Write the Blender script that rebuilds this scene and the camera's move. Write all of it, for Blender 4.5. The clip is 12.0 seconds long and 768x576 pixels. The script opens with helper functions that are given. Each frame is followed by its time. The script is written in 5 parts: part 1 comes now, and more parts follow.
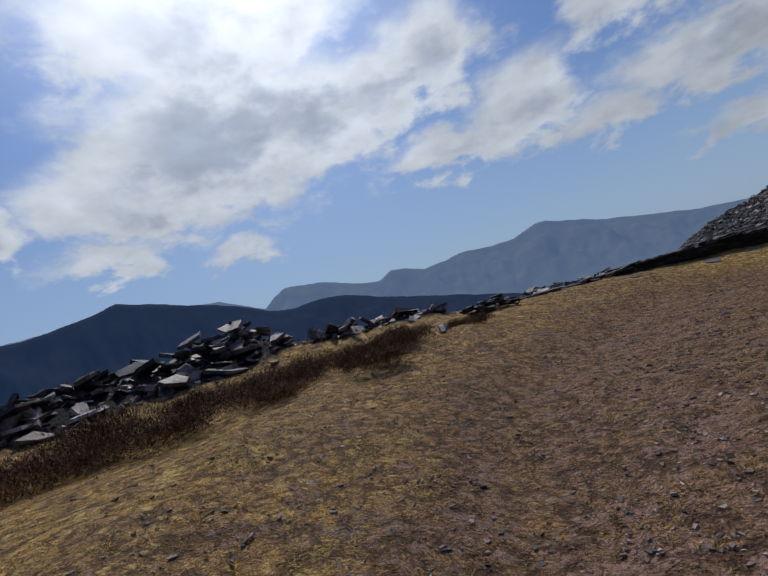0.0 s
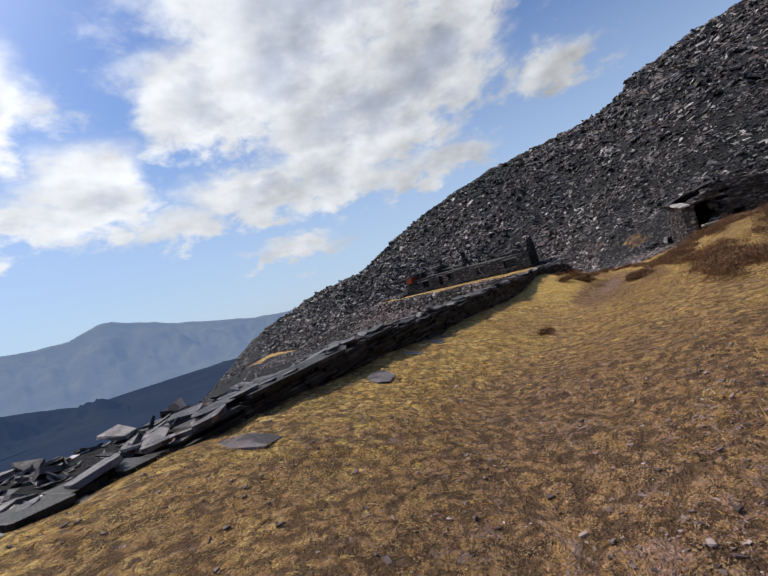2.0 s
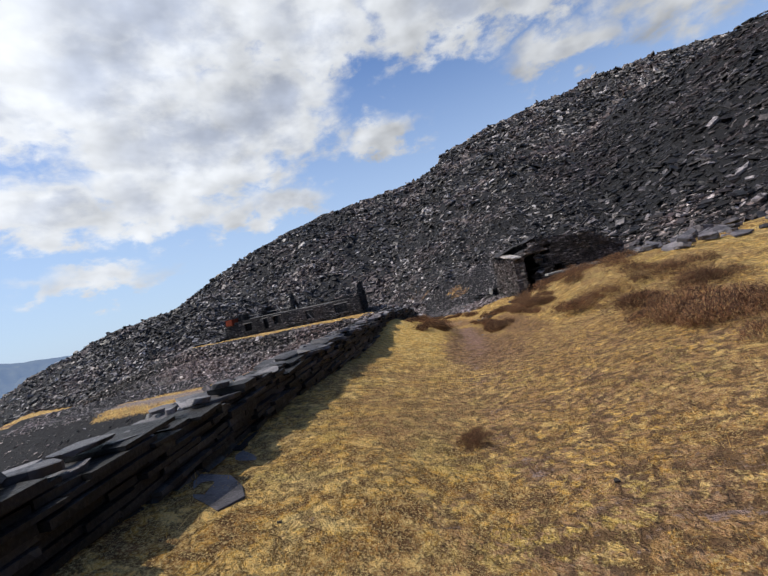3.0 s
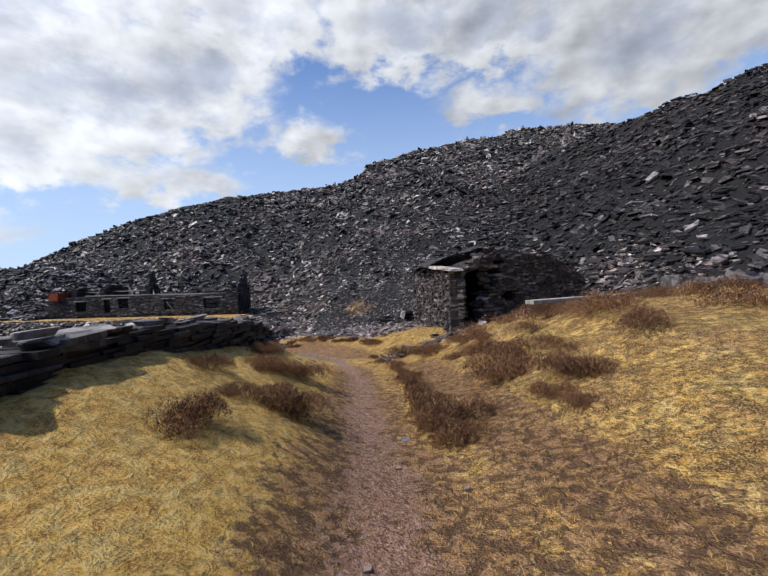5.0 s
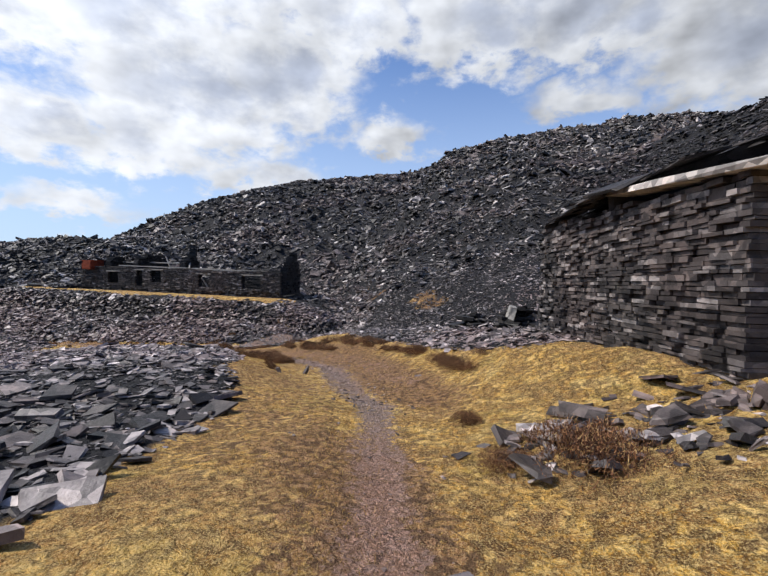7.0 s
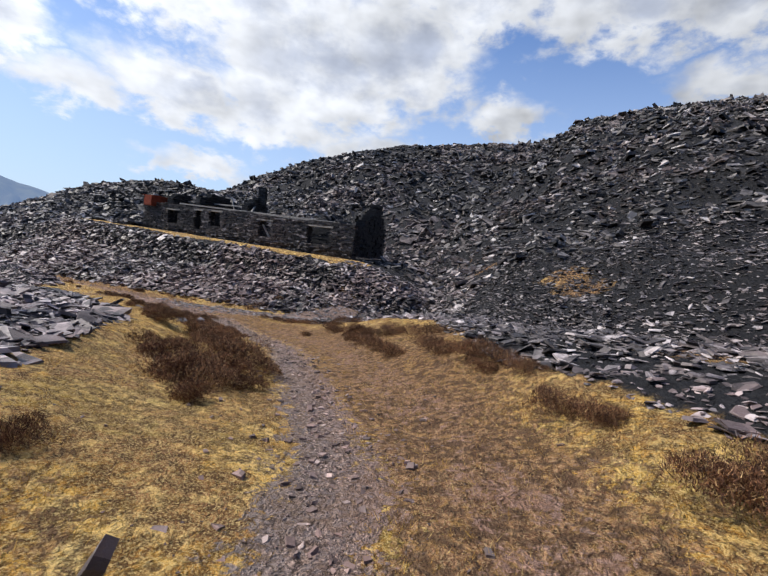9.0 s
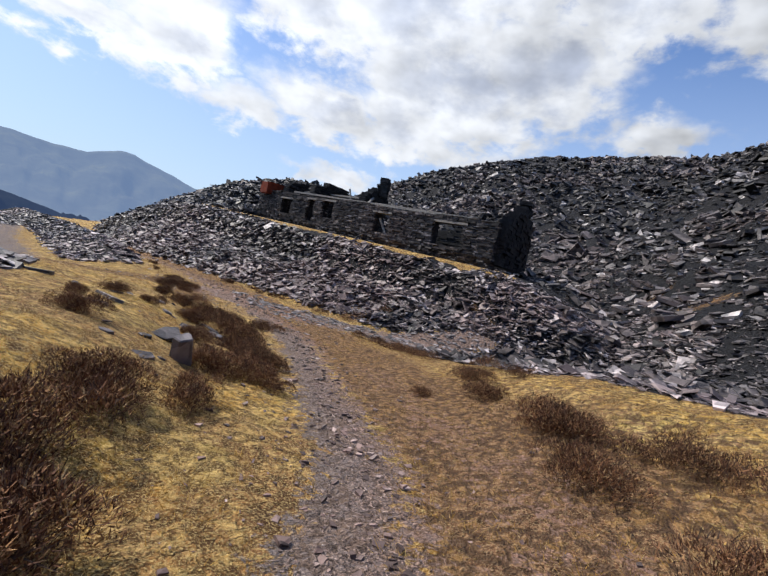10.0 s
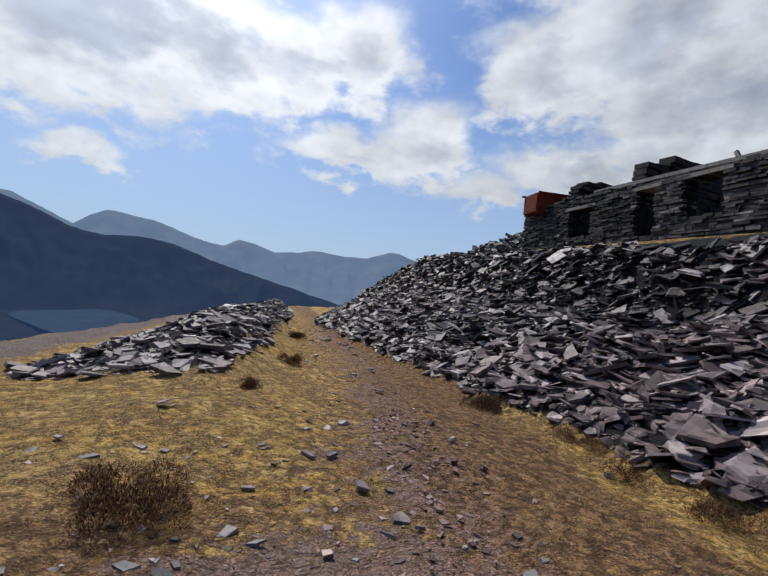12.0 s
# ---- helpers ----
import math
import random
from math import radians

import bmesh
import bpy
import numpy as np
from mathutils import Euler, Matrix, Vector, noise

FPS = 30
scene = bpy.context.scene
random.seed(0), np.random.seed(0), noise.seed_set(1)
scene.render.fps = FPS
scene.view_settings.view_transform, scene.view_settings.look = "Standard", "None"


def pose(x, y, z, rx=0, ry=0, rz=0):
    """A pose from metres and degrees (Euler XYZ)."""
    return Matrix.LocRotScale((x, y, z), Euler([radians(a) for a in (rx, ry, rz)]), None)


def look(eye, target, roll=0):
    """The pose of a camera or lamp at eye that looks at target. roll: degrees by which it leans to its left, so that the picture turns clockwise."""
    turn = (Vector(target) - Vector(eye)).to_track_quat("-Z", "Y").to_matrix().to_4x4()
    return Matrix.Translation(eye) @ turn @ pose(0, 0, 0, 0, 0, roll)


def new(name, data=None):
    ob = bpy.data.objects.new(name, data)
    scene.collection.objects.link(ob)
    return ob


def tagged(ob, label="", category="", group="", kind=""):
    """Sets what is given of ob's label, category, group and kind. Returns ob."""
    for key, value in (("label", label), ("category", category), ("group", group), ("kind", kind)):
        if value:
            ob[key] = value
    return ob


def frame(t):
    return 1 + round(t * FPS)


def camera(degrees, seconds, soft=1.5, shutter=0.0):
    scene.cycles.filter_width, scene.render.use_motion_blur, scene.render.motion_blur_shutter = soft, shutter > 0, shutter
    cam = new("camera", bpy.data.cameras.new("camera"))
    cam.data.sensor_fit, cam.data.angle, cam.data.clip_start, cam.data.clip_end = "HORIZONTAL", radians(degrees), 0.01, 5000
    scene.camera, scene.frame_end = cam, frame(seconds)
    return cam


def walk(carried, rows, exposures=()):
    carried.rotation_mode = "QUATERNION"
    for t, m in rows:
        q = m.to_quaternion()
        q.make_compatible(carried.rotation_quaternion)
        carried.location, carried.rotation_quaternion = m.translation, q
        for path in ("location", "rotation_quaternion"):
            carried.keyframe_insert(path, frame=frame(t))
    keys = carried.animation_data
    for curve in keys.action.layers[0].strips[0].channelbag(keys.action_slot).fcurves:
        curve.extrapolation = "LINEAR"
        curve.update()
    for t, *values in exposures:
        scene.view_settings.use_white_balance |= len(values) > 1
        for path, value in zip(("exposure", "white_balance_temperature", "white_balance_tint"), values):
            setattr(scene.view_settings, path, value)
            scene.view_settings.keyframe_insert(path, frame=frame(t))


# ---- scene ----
cam = camera(84.0, 12.0)
PATH = [
    (0, (7.471, 0.331, 2.202), (7.307, 2.323, 2.275), -15.9),
    (0.3, (7.476, 1.305, 2.249), (7.567, 3.303, 2.29), -16.1),
    (0.5, (7.558, 2.077, 2.274), (7.826, 4.059, 2.289), -16.2),
    (0.6, (7.622, 2.44, 2.243), (7.997, 4.404, 2.244), -16.7),
    (1, (7.969, 3.595, 2.196), (8.737, 5.441, 2.173), -18.2),
    (1.5, (8.834, 5.174, 2.146), (10.105, 6.717, 2.083), -18.6),
    (2, (10.236, 6.734, 2.119), (11.767, 8.022, 2.107), -16.0),
    (2.5, (11.661, 7.793, 2.12), (13.42, 8.743, 2.153), -13.9),
    (3, (13.539, 8.699, 1.978), (15.457, 9.268, 1.963), -13.1),
    (3.5, (15.681, 9.078, 1.82), (17.639, 9.485, 1.814), -8.6),
    (3.7, (16.416, 9.14, 1.746), (18.402, 9.377, 1.719), -9.2),
    (5.3, (22.004, 9.678, 1.452), (23.996, 9.847, 1.423), -0.9),
    (5.5, (22.786, 9.751, 1.389), (24.772, 9.98, 1.334), 0.8),
    (6, (24.804, 10.095, 1.195), (26.776, 10.426, 1.142), 1.5),
    (6.3, (25.979, 10.252, 1.124), (27.948, 10.597, 1.081), 0.5),
    (6.5, (26.769, 10.364, 1.084), (28.736, 10.724, 1.051), -0.5),
    (6.7, (27.73, 10.504, 0.964), (29.69, 10.904, 0.942), 0.2),
    (8.3, (33.743, 11.679, 0.303), (35.65, 12.271, 0.188), 2.7),
    (8.5, (34.588, 11.968, 0.221), (36.475, 12.62, 0.094), 3.9),
    (9, (36.96, 13.118, -0.087), (38.766, 13.965, -0.234), 7.5),
    (9.5, (39.26, 14.644, -0.373), (40.946, 15.708, -0.542), 10.1),
    (10, (41.577, 16.544, -0.756), (43.09, 17.841, -0.918), 12.6),
    (10.5, (43.473, 18.411, -1.027), (44.726, 19.959, -1.203), 14.6),
    (11, (45.191, 21.04, -1.42), (46.082, 22.824, -1.575), 15.5),
    (11.5, (46.47, 24.164, -1.631), (47.051, 26.076, -1.715), 12.0),
    (11.8, (47.276, 26.284, -1.797), (47.871, 28.193, -1.776), 5.0),
    (12, (47.752, 27.581, -1.871), (48.284, 29.509, -1.875), 5.5),
]
walk(cam, [(t, look(eye, target, roll)) for t, eye, target, roll in PATH],
     [(0, -1.0, 5950, 10), (0.6, -1.08, 6000, 10), (1, -0.98, 6150, 10), (1.5, -0.78, 6300, 10), (2, -0.24, 6450, 10), (3, -0.10, 6400, 10), (5.5, 0.05, 6350, 11), (9.5, 0.02, 6350, 11), (11, -0.2, 6350, 10), (12, -0.5, 6250, 10)])

# ---- world, sun, exposure ----
SUN_AZ, SUN_EL = 17.0, 51.0          # degrees to the left of +y, and above the horizon
sun_dir = Vector((-math.sin(radians(SUN_AZ)) * math.cos(radians(SUN_EL)), math.cos(radians(SUN_AZ)) * math.cos(radians(SUN_EL)), math.sin(radians(SUN_EL))))
sun = new("sun", bpy.data.lights.new("sun", "SUN"))
sun.data.energy, sun.data.angle, sun.data.color = 4.8, radians(0.6), (1.0, 0.93, 0.82)
sun.matrix_world = Matrix.Translation((0, 0, 60)) @ sun_dir.to_track_quat("Z", "Y").to_matrix().to_4x4()


class Net:
    """Short ways to build a node tree."""

    def __init__(self, tree):
        self.tree, self.nodes, self.links = tree, tree.nodes, tree.links
        tree.nodes.clear()

    def add(self, kind, **props):
        node = self.nodes.new(kind)
        for key, value in props.items():
            if key == "operation":
                node.operation = value
            elif key == "blend_type":
                node.blend_type = value
            elif key == "data_type":
                node.data_type = value
            elif key == "feature":
                node.feature = value
            elif key == "interpolation_type":
                node.interpolation_type = value
            elif key == "attribute_name":
                node.attribute_name = value
        return node

    def put(self, socket, value):
        if isinstance(value, (int, float, tuple, list)):
            socket.default_value = value
        else:
            self.links.new(value, socket)

    def math(self, op, a, b=0.0, c=0.0, clamp=False):
        n = self.add("ShaderNodeMath", operation=op)
        n.use_clamp = clamp
        self.put(n.inputs[0], a), self.put(n.inputs[1], b), self.put(n.inputs[2], c)
        return n.outputs[0]

    def step(self, v, lo, hi, a=0.0, b=1.0):
        n = self.add("ShaderNodeMapRange", interpolation_type="SMOOTHSTEP")
        self.put(n.inputs[0], v)
        for i, value in enumerate((lo, hi, a, b)):
            self.put(n.inputs[i + 1], value)
        return n.outputs[0]

    def mix(self, f, a, b, how="MIX"):
        n = self.add("ShaderNodeMix", data_type="RGBA", blend_type=how)
        self.put(n.inputs[0], f), self.put(n.inputs[6], a), self.put(n.inputs[7], b)
        return n.outputs[2]

    def noise(self, vec, scale, detail=4.0, rough=0.55, distort=0.0):
        n = self.add("ShaderNodeTexNoise")
        if vec is not None:
            self.put(n.inputs["Vector"], vec)
        n.inputs["Scale"].default_value, n.inputs["Detail"].default_value = scale, detail
        n.inputs["Roughness"].default_value, n.inputs["Distortion"].default_value = rough, distort
        return n.outputs[0]

    def voronoi(self, vec, scale, feature="F1"):
        n = self.add("ShaderNodeTexVoronoi", feature=feature)
        if vec is not None:
            self.put(n.inputs["Vector"], vec)
        n.inputs["Scale"].default_value = scale
        return n

    def ramp(self, v, stops):
        n = self.add("ShaderNodeValToRGB")
        while len(n.color_ramp.elements) < len(stops):
            n.color_ramp.elements.new(0.5)
        for e, (p, c) in zip(n.color_ramp.elements, stops):
            e.position, e.color = p, (*c, 1)
        self.put(n.inputs[0], v)
        return n.outputs[0]


world = bpy.data.worlds.new("sky")
scene.world = world
world.use_nodes = True
w = Net(world.node_tree)
co = w.add("ShaderNodeTexCoord").outputs["Generated"]
xyz = w.add("ShaderNodeSeparateXYZ")
w.put(xyz.inputs[0], co)
az = w.math("MULTIPLY", w.math("ARCTAN2", w.math("MULTIPLY", xyz.outputs[0], -1.0), xyz.outputs[1]), 57.29578)
el = w.math("MULTIPLY", w.math("ARCSINE", xyz.outputs[2]), 57.29578)
stretch = w.add("ShaderNodeVectorMath", operation="MULTIPLY")
w.put(stretch.inputs[0], co)
stretch.inputs[1].default_value = (1, 1, 1.7)
sv = stretch.outputs[0]
n_big, n_mid = w.noise(sv, 3.2, 4.0, 0.55), w.noise(sv, 6.0, 6.0, 0.55)
n_fine = w.noise(sv, 13.0, 7.0, 0.58, 0.15)
shifted = w.add("ShaderNodeVectorMath", operation="ADD")
w.put(shifted.inputs[0], sv)
shifted.inputs[1].default_value = tuple(0.035 * c for c in sun_dir)
relief = w.math("SUBTRACT", w.noise(sv, 5.5, 4.0, 0.5), w.noise(shifted.outputs[0], 5.5, 4.0, 0.5))
azw = w.math("ADD", az, w.math("MULTIPLY", w.math("SUBTRACT", n_mid, 0.5), 17.0))
elw = w.math("ADD", el, w.math("MULTIPLY", w.math("SUBTRACT", n_fine, 0.5), 9.0))
# cumulus heaps: azimuth, elevation, half widths, weight
HEAPS = [(32, 19.5, 8, 4, 0.95), (21, 25, 12, 6.5, 1.15), (8, 25, 10, 5, 1.05), (-2, 25.5, 7, 4, 0.95), (-10, 27.5, 6, 4.5, 0.9), (46, 17.6, 4, 2.6, 0.85), (35.5, 13, 5, 1.8, 0.7),
         (21, 11.5, 4, 1.6, 0.65), (20, 36, 16, 6, 0.9), (-20.5, 18.5, 6, 4, 0.9), (-9.5, 16.5, 7, 2.4, 0.8), (-28, 13.5, 5, 2.2, 0.6), (-34.5, 27, 7, 5, 0.95), (-46, 29, 9, 6, 1.05),
         (-52, 21.5, 10, 5.5, 1.1), (-62, 24, 8, 5, 1.0), (-36.5, 15.5, 6, 2.8, 0.85), (-48, 16, 8, 3.4, 0.9), (-60, 13, 6, 2, 0.65), (-40, 7.8, 5, 1.4, 0.65), (-50, 35, 16, 6, 1.0),
         (-71, 32, 9, 4, 0.95), (-78, 19, 5, 2, 0.8), (-89, 31, 8, 4, 0.95), (-100, 21.5, 6, 2.2, 0.7), (-103, 30, 11, 4, 1.0), (-119, 25, 10, 5.5, 1.0)]
field = None
for a, e, ra, re, amp in HEAPS:
    u = w.math("MULTIPLY", w.math("SUBTRACT", azw, a), 0.85 / ra)
    v = w.math("MULTIPLY", w.math("SUBTRACT", elw, e), 0.82 / re)
    r2 = w.math("ADD", w.math("MULTIPLY", u, u), w.math("MULTIPLY", v, v))
    one = w.math("MULTIPLY", w.math("EXPONENT", w.math("MULTIPLY", r2, -0.8)), amp)
    field = one if field is None else w.math("MAXIMUM", field, one)
# broken cloud over the rest of the sky
rest = w.math("MULTIPLY", w.step(n_big, 0.54, 0.70), w.math("MULTIPLY", w.step(el, 33.0, 46.0), 0.85))
field = w.math("MAXIMUM", field, rest)
dens = w.math("ADD", field, w.math("MULTIPLY", w.math("SUBTRACT", n_fine, 0.5), 0.62))
cover = w.step(dens, 0.18, 0.60)
thick = w.step(w.math("ADD", field, w.math("MULTIPLY", w.math("SUBTRACT", n_mid, 0.5), 1.1)), 0.62, 1.12)
dot = w.add("ShaderNodeVectorMath", operation="DOT_PRODUCT")
w.put(dot.inputs[0], co)
dot.inputs[1].default_value = tuple(sun_dir)
near_sun = w.math("MAXIMUM", dot.outputs["Value"], 0.0)
glare, halo = w.math("POWER", near_sun, 26.0), w.math("POWER", near_sun, 9.0)
cloud = w.mix(thick, (9.3, 9.6, 10.0, 1), (5.9, 6.5, 7.8, 1))
cloud = w.mix(1.0, cloud, w.math("ADD", w.math("ADD", 0.62, w.math("MULTIPLY", near_sun, 0.58)), w.math("MULTIPLY", relief, 1.3)), "MULTIPLY")
sky = w.add("ShaderNodeTexSky")
sky.sky_type, sky.sun_disc = "NISHITA", False
sky.sun_elevation, sky.sun_rotation = radians(SUN_EL), radians(-SUN_AZ)
sky.air_density, sky.dust_density, sky.ozone_density, sky.altitude = 1.0, 0.6, 1.6, 450
clear = w.mix(1.0, sky.outputs[0], (0.92, 1.20, 1.60, 1), "MULTIPLY")
haze = w.math("MULTIPLY", w.step(el, -2.0, 36.0, 1.0, 0.0), 0.82)
clear = w.mix(haze, clear, (5.9, 7.3, 9.2, 1))
bg = w.add("ShaderNodeBackground")
veil = w.math("ADD", w.math("MULTIPLY", glare, 13.0), w.math("MULTIPLY", halo, w.math("SUBTRACT", 5.6, w.math("MULTIPLY", thick, 4.2))))
w.put(bg.inputs[0], w.mix(1.0, w.mix(cover, clear, cloud), veil, "ADD"))
bg.inputs[1].default_value = 0.1
w.links.new(bg.outputs[0], w.add("ShaderNodeOutputWorld").inputs[0])


# ---- materials ----
def material(name):
    m = bpy.data.materials.new(name)
    m.use_nodes = True
    net = Net(m.node_tree)
    bsdf = net.add("ShaderNodeBsdfPrincipled")
    net.links.new(bsdf.outputs[0], net.add("ShaderNodeOutputMaterial").inputs[0])
    return m, net, bsdf


def bump(net, bsdf, height, strength=0.4, distance=0.02, upright=0.0):
    b = net.add("ShaderNodeBump")
    b.inputs["Strength"].default_value, b.inputs["Distance"].default_value = strength, distance
    net.put(b.inputs["Height"], height)
    if upright:
        # blades stand up whatever the slope beneath them
        lean = net.add("ShaderNodeMix", data_type="VECTOR")
        lean.inputs[0].default_value = upright
        net.put(lean.inputs[4], net.add("ShaderNodeNewGeometry").outputs["Normal"])
        lean.inputs[5].default_value = (0, 0, 1)
        net.put(b.inputs["Normal"], lean.outputs[1])
    net.links.new(b.outputs[0], bsdf.inputs["Normal"])


def place(net):
    """World place, so that patterns have their true size."""
    return net.add("ShaderNodeNewGeometry").outputs["Position"]


def slate(name, dark, light, tint, rough=0.5, scale=1.0):
    m, net, bsdf = material(name)
    geo = net.add("ShaderNodeNewGeometry")
    rnd = net.math("FRACT", net.math("ADD", geo.outputs["Random Per Island"], net.add("ShaderNodeObjectInfo").outputs["Random"]))
    pos = geo.outputs["Position"]
    base = net.ramp(rnd, [(0.0, dark), (0.48, tuple(0.62 * a + 0.38 * b for a, b in zip(dark, tint))), (0.78, tint), (1.0, light)])
    cells = net.voronoi(pos, 7.5 / scale)
    shade = net.add("ShaderNodeSeparateColor")
    net.put(shade.inputs[0], cells.outputs["Color"])
    grain = net.noise(pos, 9.0 / scale, 6.0, 0.65)
    fine = net.noise(pos, 55.0 / scale, 4.0, 0.6)
    col = net.mix(net.step(grain, 0.35, 0.75, 0.0, 0.55), base, tuple(0.55 * c for c in dark) + (1,))
    lichen = net.math("MULTIPLY", net.step(net.noise(pos, 3.1 / scale, 7.0, 0.7), 0.62, 0.74), 0.35)
    col = net.mix(lichen, col, (0.20, 0.20, 0.155, 1))
    broad = net.noise(pos, 0.09, 4.0, 0.6)
    col = net.mix(net.step(broad, 0.5, 0.58, 0.0, 0.28), col, (1.25 * tint[0], 1.02 * tint[1], tint[2], 1))
    col = net.mix(net.step(broad, 0.48, 0.41, 0.0, 0.5), col, (*dark, 1))
    col = net.mix(1.0, col, net.ramp(shade.outputs[0], [(0.0, (0.30, 0.30, 0.31)), (0.5, (0.85, 0.85, 0.86)), (0.85, (1.35, 1.32, 1.30)), (1.0, (1.55, 1.5, 1.47))]), "MULTIPLY")
    net.put(bsdf.inputs["Base Color"], col)
    net.put(bsdf.inputs["Roughness"], net.step(fine, 0.3, 0.7, rough - 0.12, rough + 0.15))
    bsdf.inputs["Specular IOR Level"].default_value = 0.32
    bump(net, bsdf, net.math("ADD", net.math("MULTIPLY", grain, 0.7), net.math("MULTIPLY", fine, 0.3)), 0.5, 0.03 * scale)
    return m


MAT_SHARD = slate("slate_waste", (0.015, 0.0140, 0.0135), (0.56, 0.50, 0.475), (0.225, 0.182, 0.168), 0.52)
MAT_TIP_DARK = slate("dark_south_slate", (0.006, 0.006, 0.0065), (0.26, 0.235, 0.235), (0.070, 0.060, 0.060), 0.6, scale=1.8)
MAT_FIELD = slate("purple_grey_slate", (0.040, 0.035, 0.033), (0.54, 0.485, 0.47), (0.27, 0.231, 0.223), 0.52)
MAT_TIP = slate("weathered_slate_waste", (0.009, 0.0085, 0.0082), (0.52, 0.48, 0.455), (0.170, 0.150, 0.139), 0.55, scale=2.5)
# darker than the coping: the wall face's shade is put into this colour
MAT_WALLSTONE = slate("shade_dark_slate_stone", (0.009, 0.0083, 0.0078), (0.11, 0.10, 0.095), (0.032, 0.029, 0.027), 0.6)
MAT_MASONRY = slate("brown_grey_slate_masonry", (0.022, 0.020, 0.019), (0.30, 0.275, 0.265), (0.090, 0.078, 0.073), 0.6)
MAT_GRAVEL = slate("slate_gravel", (0.06, 0.045, 0.038), (0.50, 0.41, 0.36), (0.28, 0.21, 0.18), 0.6)
# near-black for rubble cores, and for shade painted on gable and hut roof
MAT_CORE_SHADE = slate("core_and_shade_black", (0.010, 0.010, 0.011), (0.022, 0.022, 0.024), (0.016, 0.016, 0.017), 0.8)
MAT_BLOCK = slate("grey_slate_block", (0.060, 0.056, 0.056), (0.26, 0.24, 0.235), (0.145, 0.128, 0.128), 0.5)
MAT_PALE = slate("pale_quartz_rock", (0.26, 0.25, 0.23), (0.50, 0.49, 0.46), (0.38, 0.36, 0.33), 0.6)
MAT_CHIP = slate("pale_slate_chips", (0.13, 0.115, 0.11), (0.52, 0.48, 0.46), (0.30, 0.265, 0.255), 0.55)
MAT_FLAG = slate("purple_slate_flag", (0.10, 0.090, 0.092), (0.20, 0.18, 0.178), (0.15, 0.134, 0.134), 0.5)


def ground_material():
    m, net, bsdf = material("moor_ground")
    pos = place(net)
    cover = net.add("ShaderNodeAttribute", attribute_name="cover")
    mask, lit_bank = cover.outputs["Color"], cover.outputs["Alpha"]
    ch = net.add("ShaderNodeSeparateColor")
    net.put(ch.inputs[0], mask)
    n1, n2, n3 = net.noise(pos, 0.55, 6.0, 0.6), net.noise(pos, 2.6, 7.0, 0.65, 0.5), net.noise(pos, 17.0, 6.0, 0.7, 0.8)
    n4, n5, n6 = net.noise(pos, 80.0, 4.0, 0.75), net.noise(pos, 6.5, 5.0, 0.7, 1.2), net.noise(pos, 1.2, 5.0, 0.6)
    grass = net.ramp(n2, [(0.40, (0.28, 0.135, 0.034)), (0.47, (0.54, 0.275, 0.050)), (0.53, (0.74, 0.43, 0.085)), (0.61, (0.86, 0.60, 0.22))])
    grass = net.mix(net.step(n1, 0.49, 0.55, 0.0, 0.66), grass, (0.36, 0.185, 0.085, 1))
    grass = net.mix(net.step(n6, 0.54, 0.60, 0.0, 0.45), grass, (0.36, 0.29, 0.06, 1))
    n7 = net.noise(pos, 4.2, 4.0, 0.6, 0.6)
    grass = net.mix(net.step(n7, 0.53, 0.60, 0.0, 0.65), grass, (0.86, 0.57, 0.19, 1))
    grass = net.mix(net.step(n7, 0.46, 0.40, 0.0, 0.6), grass, (0.24, 0.125, 0.052, 1))
    grass = net.mix(net.step(n5, 0.50, 0.58, 0.0, 0.65), grass, (0.20, 0.100, 0.036, 1))
    # pale straw that also lightens the slope turned from the sun
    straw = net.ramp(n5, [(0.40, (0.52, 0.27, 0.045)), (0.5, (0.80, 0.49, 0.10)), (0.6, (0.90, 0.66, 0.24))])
    grass = net.mix(net.math("MULTIPLY", lit_bank, 0.8), grass, straw)
    swirl = net.add("ShaderNodeVectorMath", operation="ADD")
    curl = net.add("ShaderNodeTexNoise")
    net.put(curl.inputs["Vector"], pos)
    curl.inputs["Scale"].default_value, curl.inputs["Detail"].default_value = 7.0, 4.0
    much = net.add("ShaderNodeVectorMath", operation="SCALE")
    net.put(much.inputs[0], curl.outputs["Color"])
    much.inputs[3].default_value = 0.22
    net.put(swirl.inputs[0], pos), net.put(swirl.inputs[1], much.outputs[0])
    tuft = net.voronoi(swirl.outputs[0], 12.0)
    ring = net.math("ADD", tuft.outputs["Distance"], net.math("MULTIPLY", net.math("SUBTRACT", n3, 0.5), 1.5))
    grass = net.mix(net.math("MULTIPLY", net.step(ring, 0.42, 0.70, 0.0, 0.72), net.math("SUBTRACT", 1.0, net.math("MULTIPLY", lit_bank, 0.5))), grass, (0.075, 0.036, 0.013, 1))
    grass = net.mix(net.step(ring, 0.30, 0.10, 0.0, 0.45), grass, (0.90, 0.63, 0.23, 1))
    grass = net.mix(net.math("MULTIPLY", net.step(n3, 0.50, 0.58, 0.0, 0.5), net.math("SUBTRACT", 1.0, net.math("MULTIPLY", lit_bank, 0.6))), grass, (0.13, 0.066, 0.024, 1))
    grass = net.mix(net.step(n4, 0.50, 0.57, 0.0, 0.6), grass, (0.82, 0.60, 0.25, 1))
